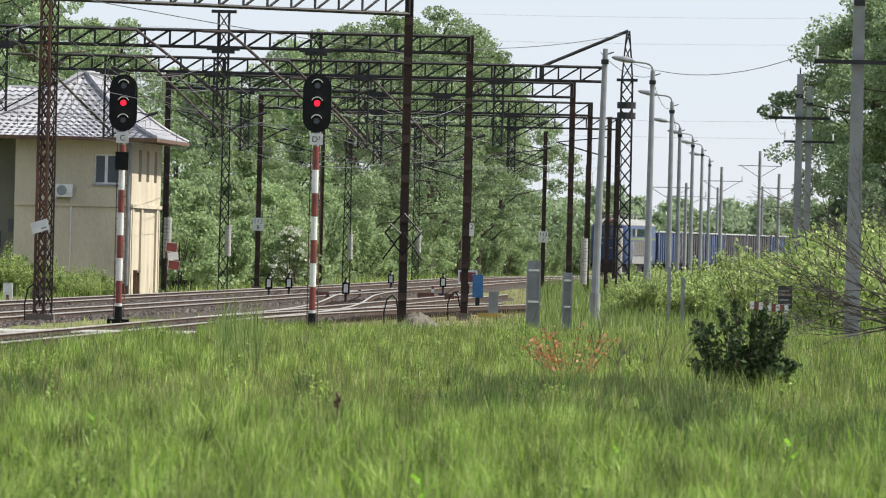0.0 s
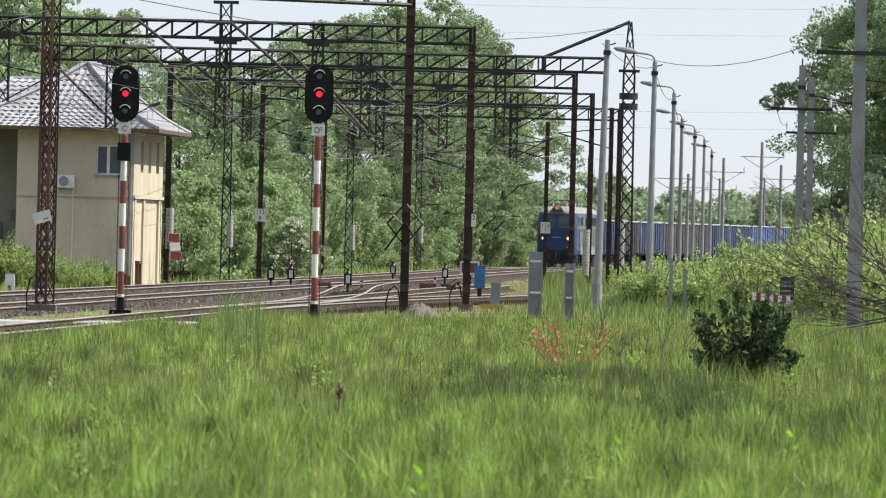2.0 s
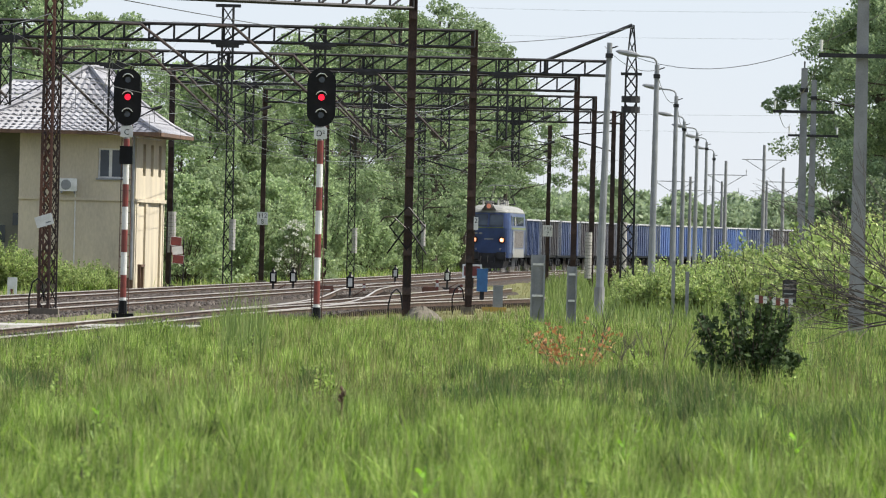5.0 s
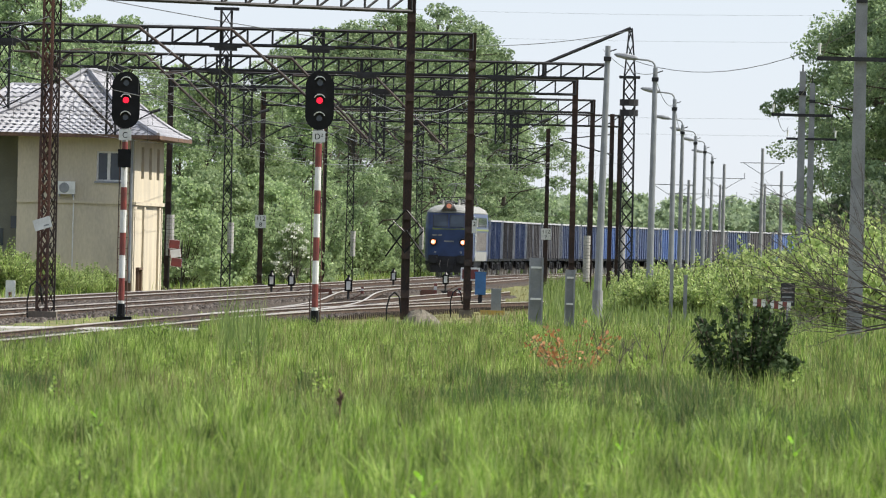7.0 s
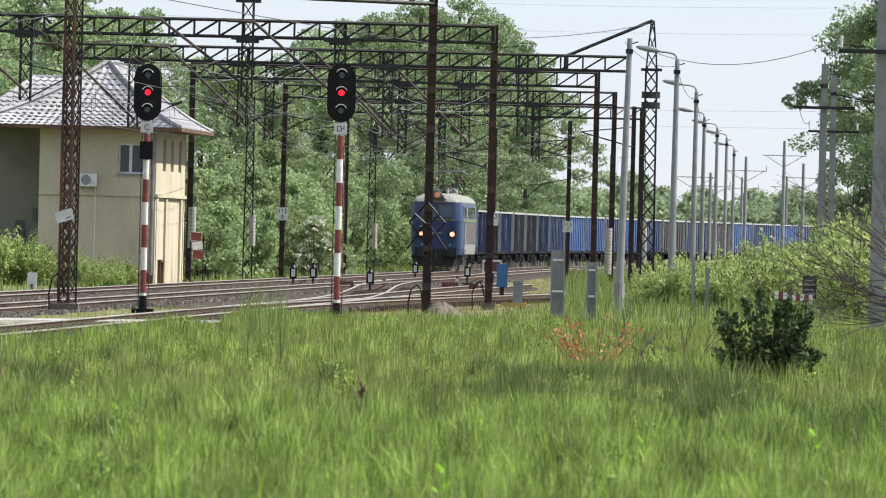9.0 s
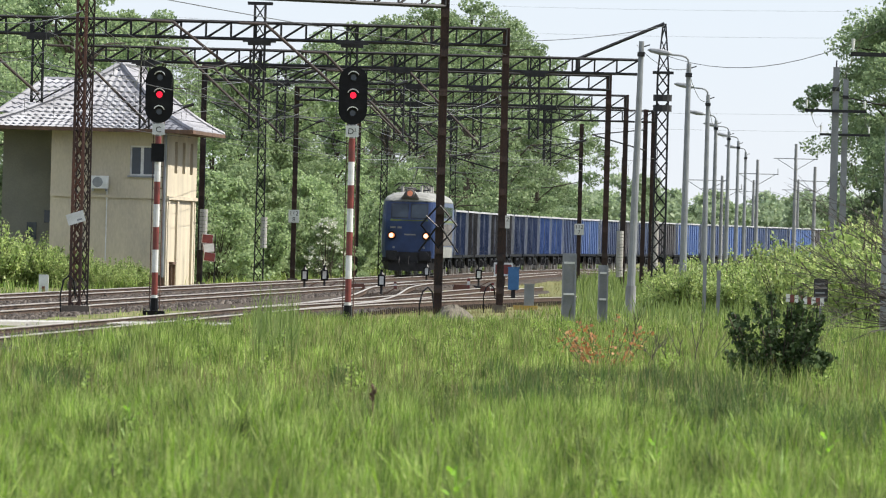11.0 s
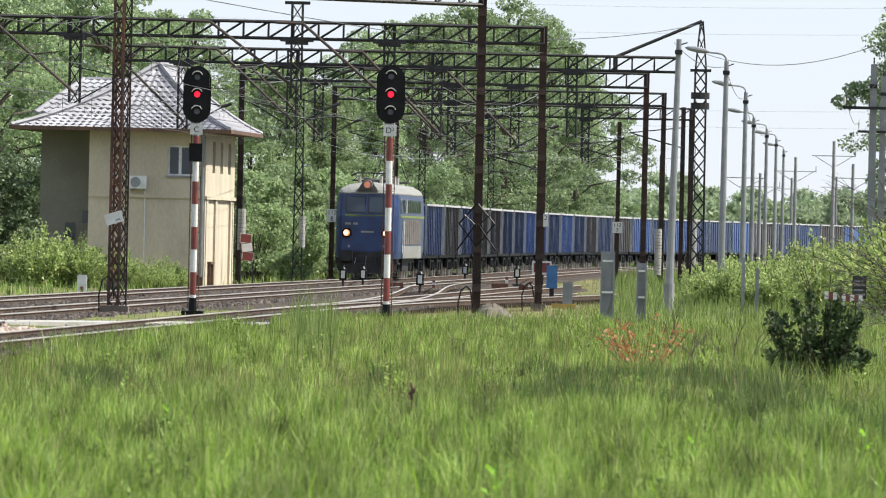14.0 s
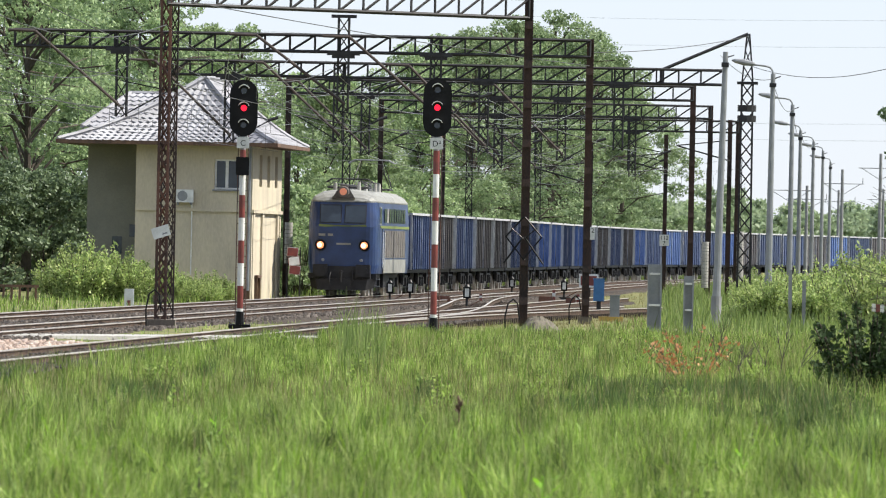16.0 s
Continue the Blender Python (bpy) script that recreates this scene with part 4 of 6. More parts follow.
# shrubs along the line
for i in range(46):
    y = 325 + i * 5.6 + prng.uniform(-2, 2)
    off = -prng.uniform(5.8, 8.6) - (1.6 if y > 415 else 0)
    plant("shrub", prng.choice(SHRUBS + THICKETS + THICKETS), line_at(y) + off, y, prng.uniform(0.55, 1.15), "green shrub growing beside the tracks", "shrub", "shrubs along the line", prng.uniform(0, 360))
for i in range(30):
    x = -20.0 + 6.2 * (i / 29) + prng.uniform(-0.3, 0.3)
    size = (0.95 if x < -17.5 else 0.78 if x < -15.5 else 0.6) * prng.uniform(0.75, 1.15)
    plant("shrub", prng.choice(BRIGHTS), x, 282.5 + prng.uniform(-1.5, 1.2), size, "light green shrub before the signal box", "shrub", "shrubs by the signal box", prng.uniform(0, 360))
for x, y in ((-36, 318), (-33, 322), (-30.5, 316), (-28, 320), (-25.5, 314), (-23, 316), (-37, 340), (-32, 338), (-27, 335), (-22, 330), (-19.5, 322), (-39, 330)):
    plant("shrub", prng.choice(UNDERGROWTH), x, y, prng.uniform(0.9, 1.3), "undergrowth at the edge of the wood, leaves darkened for shade", "shrub", "undergrowth behind the signal box", prng.uniform(0, 360))
plant("blossom_shrub", LILAC, -7.9, 368, 1.0, "shrub covered in white blossom", "shrub", "", 20)
plant("shrub", SHRUBS[1], -8.0, 369, 0.62, "green shrub growing beside the tracks", "shrub", "shrubs along the line", 70)
# right-hand trees
TALL = plant_meshes("tall_oak", 15, 17, 6.6, 5.4, 190, 330, 1.05, 0.155, LEAF_TREE, "oak", 0.3)
tree(TALL, 23.3, 352, 17.2, 17, "tall tree with a high overhanging leafy crown")
for x, y, h in ((24.0, 345, 16.5), (22.6, 372, 15), (26, 365, 18), (25.2, 388, 16), (29, 345, 17), (31, 400, 17)):
    tree(prng.choice(OAKS), x, y, h, 17, "tall leafy tree behind the power poles")
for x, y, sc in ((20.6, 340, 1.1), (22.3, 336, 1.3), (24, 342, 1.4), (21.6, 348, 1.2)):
    plant("shrub", prng.choice(UNDERGROWTH), x, y, sc, "undergrowth below the tall trees, leaves darkened for shade", "shrub", "undergrowth below the tall trees", prng.uniform(0, 360))
# bright young shrubs right of the tracks
for i in range(190):
    y = prng.uniform(226, 335)
    x = prng.uniform(0.023 * y + 0.8, 0.068 * y + 2)
    y = max(y, 250) if x < 9.4 else y
    size = prng.choice((0.5, 0.65, 0.8, 0.95, 1.15)) * (1.5 if x > 0.054 * y else 1.05 if x > 0.043 * y else 0.8)
    plant("young_shrub", prng.choice(BRIGHTS), x, y, size, "bright yellow-green young shrub", "shrub", "young shrubs by the lamp posts", prng.uniform(0, 360))


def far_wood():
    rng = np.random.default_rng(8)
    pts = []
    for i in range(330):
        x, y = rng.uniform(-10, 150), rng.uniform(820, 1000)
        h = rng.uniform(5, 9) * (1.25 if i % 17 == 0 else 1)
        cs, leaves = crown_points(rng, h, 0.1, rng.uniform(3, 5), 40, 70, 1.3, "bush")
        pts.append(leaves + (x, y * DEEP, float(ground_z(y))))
    ob = new("far_woods", quads("far_woods", leaf_quads(np.concatenate(pts), 0.5, rng), LEAF_HAZE))
    tagged(ob, "distant belt of green trees on the horizon, coloured pale for haze", "woods", kind="stuff")


far_wood()


def blades(name, pos, height, width, lean, material, label, rng):
    n = len(pos)
    ang = rng.uniform(0, 6.283, n)
    side = np.stack([np.cos(ang), np.sin(ang), 0 * ang], 1) * width[:, None]
    la = rng.uniform(0, 6.283, n)
    ld = np.stack([np.cos(la), np.sin(la), 0 * la], 1) * (lean * height)[:, None]
    up = np.zeros((n, 3))
    up[:, 2] = height
    v = np.stack([pos - side, pos + side, pos + 0.55 * up + 0.3 * ld + side * 0.8, pos + 0.55 * up + 0.3 * ld - side * 0.8, pos + up * (1 - 0.25 * lean[:, None]) + ld], 1)
    me = bpy.data.meshes.new(name)
    me.vertices.add(5 * n), me.loops.add(7 * n), me.polygons.add(2 * n)
    me.vertices.foreach_set("co", np.ascontiguousarray(v, dtype=np.float32).ravel())
    idx = (np.arange(n)[:, None] * 5 + np.array([0, 1, 2, 3, 3, 2, 4])).astype(np.int32)
    me.loops.foreach_set("vertex_index", idx.ravel())
    st = (np.arange(n)[:, None] * 7 + np.array([0, 4])).astype(np.int32)
    me.polygons.foreach_set("loop_start", st.ravel())
    me.update(calc_edges=True)
    me.materials.append(material)
    return tagged(new(name, me), label, "grass", kind="stuff")


def meadow(name, n, y0, y1, h0, h1, w, material, label, seed, keep=None, lean=0.45):
    rng = np.random.default_rng(seed)
    y = y0 + (y1 - y0) * rng.uniform(0, 1, n) ** 0.85
    x = rng.uniform(-0.084, 0.068, n) * y + rng.uniform(-1, 1, n)
    patch = 0.5 + 0.3 * np.sin(x * 2.3 + 1.6 * np.sin(y * 0.37)) * np.sin(y * 0.46 + 1.4 * np.sin(x * 0.8)) + 0.2 * np.sin(x * 5.1 + y * 0.9)
    tuft = rng.uniform(0, 1, n) < 0.6
    cell = np.floor(x / 0.45) * 7919 + np.floor(y / 1.3) * 104729
    x = np.where(tuft, (np.floor(x / 0.45) + 0.5 + 0.5 * np.sin(cell)) * 0.45 + rng.normal(0, 0.07, n), x)
    ok = np.ones(n, bool) if keep is None else keep(x, y)
    x, y, patch = x[ok], y[ok], patch[ok]
    n = len(x)
    h = (h0 + (h1 - h0) * rng.uniform(0, 1, n) ** 1.3) * (0.6 + 0.7 * patch)
    pos = np.stack([x, y * DEEP, ground_z(y, x) - 0.03], 1)
    blades(name, pos, h, w * rng.uniform(0.5, 1.3, n), lean * rng.uniform(0.1, 1.2, n), material, label, rng)


def beside(x, y):
    """Clear of the tracks and gravel on their right."""
    return x - np.interp(y, LINE_Y, LINE_X) > 10.95


OFF = lambda x, y: x - np.interp(y, LINE_Y, LINE_X)
meadow("meadow_grass", 230000, 42, 99, 0.28, 0.72, 0.009, BLADE, "tall lush green meadow grass", 1, beside, 0.3)
meadow("broad_meadow_grass", 9000, 40, 92, 0.45, 0.8, 0.016, BLADE_BRIGHT, "broad bright green grass blades", 17, beside, 0.5)
meadow("meadow_hollow_grass", 50000, 99, 126, 0.2, 0.5, 0.008, BLADE, "shorter grass in a hollow of the meadow", 6, beside, 0.4)
meadow("bank_grass", 130000, 124, 192, 0.22, 0.52, 0.008, BLADE, "tall green grass on a low bank", 2, lambda x, y: (OFF(x, y) > 11.0) & ((x > -0.0345 * y) | (y < 168)), 0.3)
meadow("bank_weeds", 7000, 132, 168, 0.7, 1.45, 0.013, WEEDS, "tall weeds and reeds on the bank", 9, lambda x, y: np.abs(x + 0.0285 * y) < 0.5, 0.25)
meadow("meadow_stalks", 8000, 50, 126, 0.6, 0.95, 0.004, BLADE_DRY, "dry pale grass stalks", 3, beside, 0.25)
meadow("bank_stalks", 9000, 126, 180, 0.4, 0.7, 0.005, BLADE_DRY, "dry stalks on the bank", 7, lambda x, y: (x > -0.033 * y) & (OFF(x, y) > 12), 0.25)
meadow("verge_grass", 50000, 192, 300, 0.12, 0.4, 0.012, BLADE, "green grass on the verge by the tracks", 4, lambda x, y: OFF(x, y) > 15.5)
meadow("verge_dry_grass", 42000, 150, 420, 0.06, 0.3, 0.011, BLADE_DRY, "dry yellow grass by the tracks", 5, lambda x, y: (OFF(x, y) > 11.4) | ((y > 319) & (OFF(x, y) > 6.8)))
meadow("track_weeds", 16000, 130, 240, 0.06, 0.25, 0.012, BLADE, "small green weeds between the tracks", 8, lambda x, y: np.abs(OFF(x, y) - 7.3) < 0.8)
meadow("wood_edge_grass", 70000, 215, 620, 0.2, 0.6, 0.02, BLADE, "green grass along the edge of the wood", 12, lambda x, y: (OFF(x, y) < -2.7) & (OFF(x, y) > -12) & ((x < -17.6) | (x > -12.4) | (y < 286)))
meadow("verge_weeds", 50000, 205, 470, 0.25, 0.95, 0.02, WEEDS, "tall green weeds beside the steel posts", 15, lambda x, y: (x > 0.0115 * y + 0.2) & (OFF(x, y) > 6.8), 0.35)
meadow("sapling_grass", 4500, 114, 126, 0.55, 0.95, 0.008, BLADE, "tall grass round the oak sapling", 16, lambda x, y: np.abs(x - 5.2) < 1.6, 0.35)
meadow("sedge_tufts", 60000, 101, 128, 0.35, 0.62, 0.008, BLADE_DARK, "dark green sedge in the hollow of the meadow", 13, lambda x, y: (np.sin(1.7 * x + 0.5) + np.sin(0.9 * x - 1.0) + 0.8 * np.sin(0.35 * y + x) > 0.35) & ((x > -2.4) | (x < -6.2)) & (OFF(x, y) > 11.5), 0.3)
# dark blades here put the shade of trees and pole into the grass colour
meadow("bank_sedge", 26000, 124, 186, 0.3, 0.6, 0.008, BLADE_DARK, "dark green grass on the bank below the poles, coloured for shade", 18, lambda x, y: (x > 0.043 * y + 0.4 * np.sin(0.3 * y)) & (np.sin(1.9 * x + 0.13 * y) > -0.5), 0.3)
meadow("verge_hay", 30000, 188, 268, 0.06, 0.24, 0.01, BLADE_DRY, "short dry yellow grass on the verge", 19, lambda x, y: (OFF(x, y) > 11.4) & (x < 0.0155 * y + 0.6), 0.5)
meadow("sedge_clump", 42000, 80, 100, 0.45, 0.8, 0.008, BLADE_DARK, "dark green sedge clump in the meadow", 14, lambda x, y: (x > 0.03 * y) & (np.sin(2.1 * x + 0.4 * y) > -0.35), 0.4)

low_crown, low_wood = shoot_meshes("sapling_skirt", 63, 32, 1.28, 0.6, 1.15, 66, 0.125, LEAF_DARK, 0.11, 0.25, 0.01)
top_crown, top_wood = shoot_meshes("sapling_top", 67, 32, 1.05, 0.9, 2.2, 80, 0.1, LEAF_DARK, 0.12, 0.1, 0.012)
sapling = plant("oak_sapling", (low_crown, low_wood), 5.45, 127, 1.0, "dark green oak sapling standing in the grass", "shrub", "", 40)
part("crown", top_crown, LEAF_DARK, sapling)
part("stem", top_wood, BARK, sapling)
DRYBUSH = shoot_meshes("dry_shrub", 61, 19, 1.05, 0.7, 1.5, 18, 0.075, LEAF_DRY, 0.09, 0.2, 0.006)
plant("dry_shrub", DRYBUSH, 2.5, 138, 1.0, "withered orange-leaved shrub in the grass", "shrub", "", 0)


HERB_LEAF = leaf_mat("herb_leaf", (0.1, 0.17, 0.03), (0.22, 0.34, 0.06), (0.42, 0.52, 0.14), 0.45)
HERBS = [shoot_meshes("herb", 70 + i, 9, 0.32, 0.35, 0.85, 34, 0.05, HERB_LEAF, 0.08, 0.3, 0.006) for i in range(3)]
hrng = random.Random(9)
for i in range(110):
    y = hrng.uniform(58, 178)
    x = hrng.uniform(-0.06, 0.06) * y
    if x - line_at(y) > 11.6:
        plant("meadow_herb", hrng.choice(HERBS), x, y, hrng.uniform(0.55, 1.05), "leafy light green herb growing in the meadow", "plant", "herbs in the meadow", hrng.uniform(0, 360), float(ground_z(y, x)))


# ---- the train ----
def bogie(parent, y, half, z, name="bogie", axles=(-0.9, 0.9), r=0.46):
    m = Mesh()
    for sx in (-1, 1):
        m.box(sx * 1.02 - 0.06, sx * 1.02 + 0.06, y - half, y + half, 0.42, z)
        for k in (-0.5, 0.5):
            m.box(sx * 1.1 - 0.07, sx * 1.1 + 0.07, y + k * half - 0.12, y + k * half + 0.12, 0.35, 0.75)
    m.box(-1.0, 1.0, y - 0.25, y + 0.25, 0.5, z + 0.1)
    b = part(name, m, DARK, parent)
    for a in axles:
        for sx in (-0.76, 0.76):
            part("wheel", Mesh().tube((sx - 0.07, y + a, r), (sx + 0.07, y + a, r), r, r, 18), RAIL, b)
    return b


def buffers(parent, y, sgn):
    for sx in (-0.875, 0.875):
        part("buffer", Mesh().tube((sx, y, 1.05), (sx, y + sgn * 0.5, 1.05), 0.1, 0.1, 10).tube((sx, y + sgn * 0.5, 1.05), (sx, y + sgn * 0.56, 1.05), 0.24, 0.24, 14), DARK, parent)


def wagon(paint, rim, label):
    w = thing("coal_wagon", 0, 0, 0, label, "goods wagon", group="wagons of the coal train")
    L, hw, z0, z1 = 6.5, 1.4, 1.2, 3.6
    m = Mesh()
    for sx in (-1, 1):
        a, b = sorted((sx * hw, sx * (hw - 0.05)))
        m.box(a, b, -L, L, z0, z1 - 0.1)
    m.box(-hw, hw, -L, L, z0 - 0.08, z0)
    body = part("body", m, paint, w)
    for sy in (-1, 1):
        a, b = sorted((sy * L, sy * (L - 0.05)))
        part("end_wall", Mesh().box(-hw + 0.06, hw - 0.06, a, b, z0, z1 - 0.12), paint, w)
    for sx in (-1, 1):
        for k in range(11):
            y = -L + 0.06 + k * (2 * L - 0.12) / 10
            wd = 0.035 if k in (0, 10) else 0.05
            a, b = sorted((sx * (hw + 0.002), sx * (hw + (0.1 if k in (0, 10) else 0.06))))
            part("corner_post" if k in (0, 10) else "rib", Mesh().box(a, b, y - wd, y + wd, z0 - 0.1, z1 - 0.1), rim if k in (0, 10) else (RIB if k == 5 else paint), body)
        a, b = sorted((sx * (hw - 0.08), sx * (hw + 0.1)))
        part("top_rail", Mesh().box(a, b, -L, L, z1 - 0.097, z1), rim, w, "pale dusty top rail")
    part("underframe", Mesh().box(-1.25, 1.25, -L, L, 0.95, 1.11).box(-0.25, 0.25, -L, L, 0.75, 0.95), DARK, w)
    for y in (-4.4, 4.4):
        bogie(w, y, 1.35, 0.85)
    buffers(w, -L - 0.02, -0.9)
    buffers(w, L + 0.02, 0.9)
    return w


def loco():
    c = thing("electric_locomotive", 0, 0, 0, "dark blue six-axle electric locomotive with a grey roof and lit headlamps", "locomotive")

    def ring(hw, zb, ze, zt):
        pts = [(-hw, zb), (-hw, ze - 0.35), (-hw * 0.97, ze), (-hw * 0.8, ze + (zt - ze) * 0.62), (-hw * 0.45, zt - 0.03), (0, zt)]
        return pts + [(-x, z) for x, z in reversed(pts[:-1])]

    def loft(m, rows, cap=True):
        n = None
        first = len(m.v)
        for y, pts in rows:
            k = len(m.v)
            m.v += [(x, y, z) for x, z in pts]
            if n:
                m.f += [(k - n + i, k - n + (i + 1) % n, k + (i + 1) % n, k + i) for i in range(n)]
            n = len(pts)
        if cap:
            m.f += [tuple(range(first, first + n)), tuple(range(len(m.v) - 1, len(m.v) - 1 - n, -1))]

    def lower(hw, zb, ze):
        return [(-hw * 0.93, zb), (-hw, zb + 0.5), (-hw, ze), (hw, ze), (hw, zb + 0.5), (hw * 0.93, zb)]

    E0 = 3.93
    nose = [(0.0, 0.98), (0.03, 1.14), (0.1, 1.27), (0.24, 1.37), (0.5, 1.45), (1.0, 1.5)]

    def section(d, hw):
        """Half the plan at d metres behind the nose: levels from the skirt to the eave, raked above the waist."""
        return [(hw * 0.96, 0.95, 0.02), (hw, 1.3, 0.0), (hw, 2.9, 0.0), (hw * 0.985, 3.3, 0.1), (hw * 0.95, E0, 0.3)]

    rows = [(d, hw) for d, hw in nose] + [(18.24 - d, hw) for d, hw in reversed(nose)]
    m = Mesh()
    n = 10
    for d, hw in rows:
        sec = section(d, hw)
        front = 1 - min(d, 18.24 - d) / 1.0 if min(d, 18.24 - d) < 1.0 else 0
        sgn = 1 if d < 9 else -1
        ring_pts = [(-x, -9.12 + d + sgn * r * front, z) for x, z, r in sec] + [(x, -9.12 + d + sgn * r * front, z) for x, z, r in reversed(sec)]
        m.v += ring_pts
    for j in range(len(rows) - 1):
        m.f += [(j * n + i, j * n + (i + 1) % n, (j + 1) * n + (i + 1) % n, (j + 1) * n + i) for i in range(n)]
    for base in (0, (len(rows) - 1) * n):
        m.f += [(base + i, base + i + 1, base + 8 - i, base + 9 - i) for i in range(4)]
    body = part("body", m, BLUE, c)
    m = Mesh()

    def cap_ring(hw, zt):
        pts = [(-hw, E0 + 0.004), (-hw * 1.0, E0 + 0.06), (-hw * 0.9, E0 + (zt - E0) * 0.5), (-hw * 0.66, E0 + (zt - E0) * 0.84), (-hw * 0.35, zt - 0.02), (0, zt)]
        return pts + [(-x, z) for x, z in reversed(pts[:-1])]

    loft(m, [(-8.86, cap_ring(0.94, 4.02)), (-8.78, cap_ring(1.14, 4.16)), (-8.55, cap_ring(1.32, 4.3)), (-8.1, cap_ring(1.42, 4.41)), (-7.3, cap_ring(1.45, 4.47)),
             (7.3, cap_ring(1.45, 4.47)), (8.1, cap_ring(1.42, 4.41)), (8.55, cap_ring(1.32, 4.3)), (8.86, cap_ring(0.94, 4.02))])
    part("roof", m, LGREY, c, "weathered pale grey roof")
    # cab front
    for sx in (-1, 1):
        def pane(xa, xb, za, zb, out):
            rake = lambda z: -9.12 + (0.1 * (z - 2.9) / 0.4 if z < 3.3 else 0.1 + 0.2 * (z - 3.3) / 0.63) - out
            pts = [(xa, rake(za), za), (xb, rake(za), za), (xb, rake(3.3), 3.3), (xb, rake(zb), zb), (xa, rake(zb), zb), (xa, rake(3.3), 3.3)]
            back = [(x, y + 0.06, z) for x, y, z in pts]
            return Mesh().add(pts + back, [(0, 1, 2, 5), (5, 2, 3, 4), (0, 6, 7, 1), (1, 7, 8, 2), (2, 8, 9, 3), (3, 9, 10, 4), (4, 10, 11, 5), (5, 11, 6, 0)])
        a, b = sorted((sx * 0.1, sx * 0.94))
        part("windscreen", pane(a, b, 3.08, 3.78, 0.03), GLASS, c, "dark cab windscreen")
        part("window_frame", pane(a - 0.04, b + 0.04, 3.04, 3.82, 0.015), DARK, c)
        lamp = part("headlamp", Mesh().tube((sx * 0.92, -9.06, 2.12), (sx * 0.92, -9.2, 2.12), 0.26, 0.23, 18), BLACK, c)
        part("lens", Mesh().tube((sx * 0.92, -9.2, 2.12), (sx * 0.92, -9.215, 2.12), 0.15, 0.14, 16), LAMP_WARM, lamp, "lit warm headlamp")
        part("bulb", Mesh().tube((sx * 0.92 - 0.03, -9.215, 2.12), (sx * 0.92 - 0.03, -9.225, 2.12), 0.1, 0.08, 14), LAMP_CORE, lamp, "glowing lamp core")
        part("marker_lamp", Mesh().tube((sx * 0.8, -9.1, 1.5), (sx * 0.8, -9.17, 1.5), 0.07, 0.06, 12), GREY, c)
        # cab side
        X0 = sx * 1.502
        X1 = sx * 1.515
        a, b = sorted((X0, X1))
        part("cab_window", Mesh().box(*sorted((sx * 1.44, sx * 1.5)), -8.0, -7.3, 3.05, 3.7), GLASS, c, "cab side window")
        part("cab_window_frame", Mesh().box(*sorted((sx * 1.44, sx * 1.494)), -8.06, -7.24, 2.99, 3.76), LGREY, c)
        part("cab_door", Mesh().box(a, b, -7.0, -6.4, 1.2, 2.85), BLUE, c, "blue cab door")
        part("handrail", Mesh().tube((sx * 1.56, -7.2, 1.2), (sx * 1.56, -7.2, 2.7), 0.02).tube((sx * 1.56, -6.25, 1.2), (sx * 1.56, -6.25, 2.7), 0.02), WHITE, c)
        part("lower_panel", Mesh().box(a, b, -6.2, 6.2, 0.98, 1.55), LGREY, c, "pale grey lower body panel")
        for k in range(9):
            y = -5.9 + k * 1.32
            part("louvre", Mesh().box(a, b, y, y + 1.15, 1.62, 2.78), LOUVRE, c, "grey ventilation louvre")
            part("side_window", Mesh().box(a, b, y + 0.1, y + 1.0, 3.1, 3.7), GLASS if k != 1 else LGREY, c)
        part("stripe", Mesh().box(a, b, -8.1, 8.1, 2.86, 2.97), YELLOW, c)
    part("front_stripe", Mesh().add([(-1.0, -9.135, 2.9), (-0.3, -9.135, 2.96), (0.3, -9.135, 2.96), (1.0, -9.135, 2.9), (1.0, -9.135, 3.0), (0.3, -9.135, 2.96), (-0.3, -9.135, 2.96), (-1.0, -9.135, 3.0)] + [(-1.0, -9.1, 2.9), (-0.3, -9.1, 2.84), (0.3, -9.1, 2.84), (1.0, -9.1, 2.9), (1.0, -9.1, 3.0), (0.3, -9.1, 2.84), (-0.3, -9.1, 2.84), (-1.0, -9.1, 3.0)],
                                    [tuple(range(8)), (0, 8, 9, 1), (1, 9, 10, 2), (2, 10, 11, 3), (4, 12, 13, 5), (5, 13, 14, 6), (6, 14, 15, 7)]), YELLOW, c)
    part("number_bar", Mesh().box(-1.0, -0.72, -9.14, -9.12, 2.5, 2.6).box(-0.62, -0.4, -9.14, -9.12, 2.5, 2.6).box(-0.25, 0.35, -9.14, -9.12, 2.14, 2.22), LGREY, c, "pale number lettering as bars")
    # top lamp
    m = Mesh().tube((0, -8.7, 4.36), (0, -9.22, 4.36), 0.26, 0.22, 18)
    m.add([(-0.48, -8.95, 4.1), (0.48, -8.95, 4.1), (0.12, -8.95, 4.66), (-0.12, -8.95, 4.66), (-0.5, -8.2, 3.9), (0.5, -8.2, 3.9), (0.1, -8.2, 4.3), (-0.1, -8.2, 4.3)],
          [(0, 1, 2, 3), (1, 5, 6, 2), (4, 0, 3, 7), (3, 2, 6, 7)])
    lamp = part("roof_lamp", m, LOUVRE, c, "dark grey roof headlamp housing")
    part("lens", Mesh().tube((0, -9.22, 4.36), (0, -9.235, 4.36), 0.15, 0.14, 16), glow("roof_lamp_glow", (0.6, 0.22, 0.13), 0.25), lamp)
    # pilot, bogies
    m = Mesh()
    loft(m, [(-9.25, [(-1.0, 0.25), (-1.1, 0.72), (1.1, 0.72), (1.0, 0.25)]), (-8.6, [(-1.3, 0.35), (-1.4, 0.72), (1.4, 0.72), (1.3, 0.35)])])
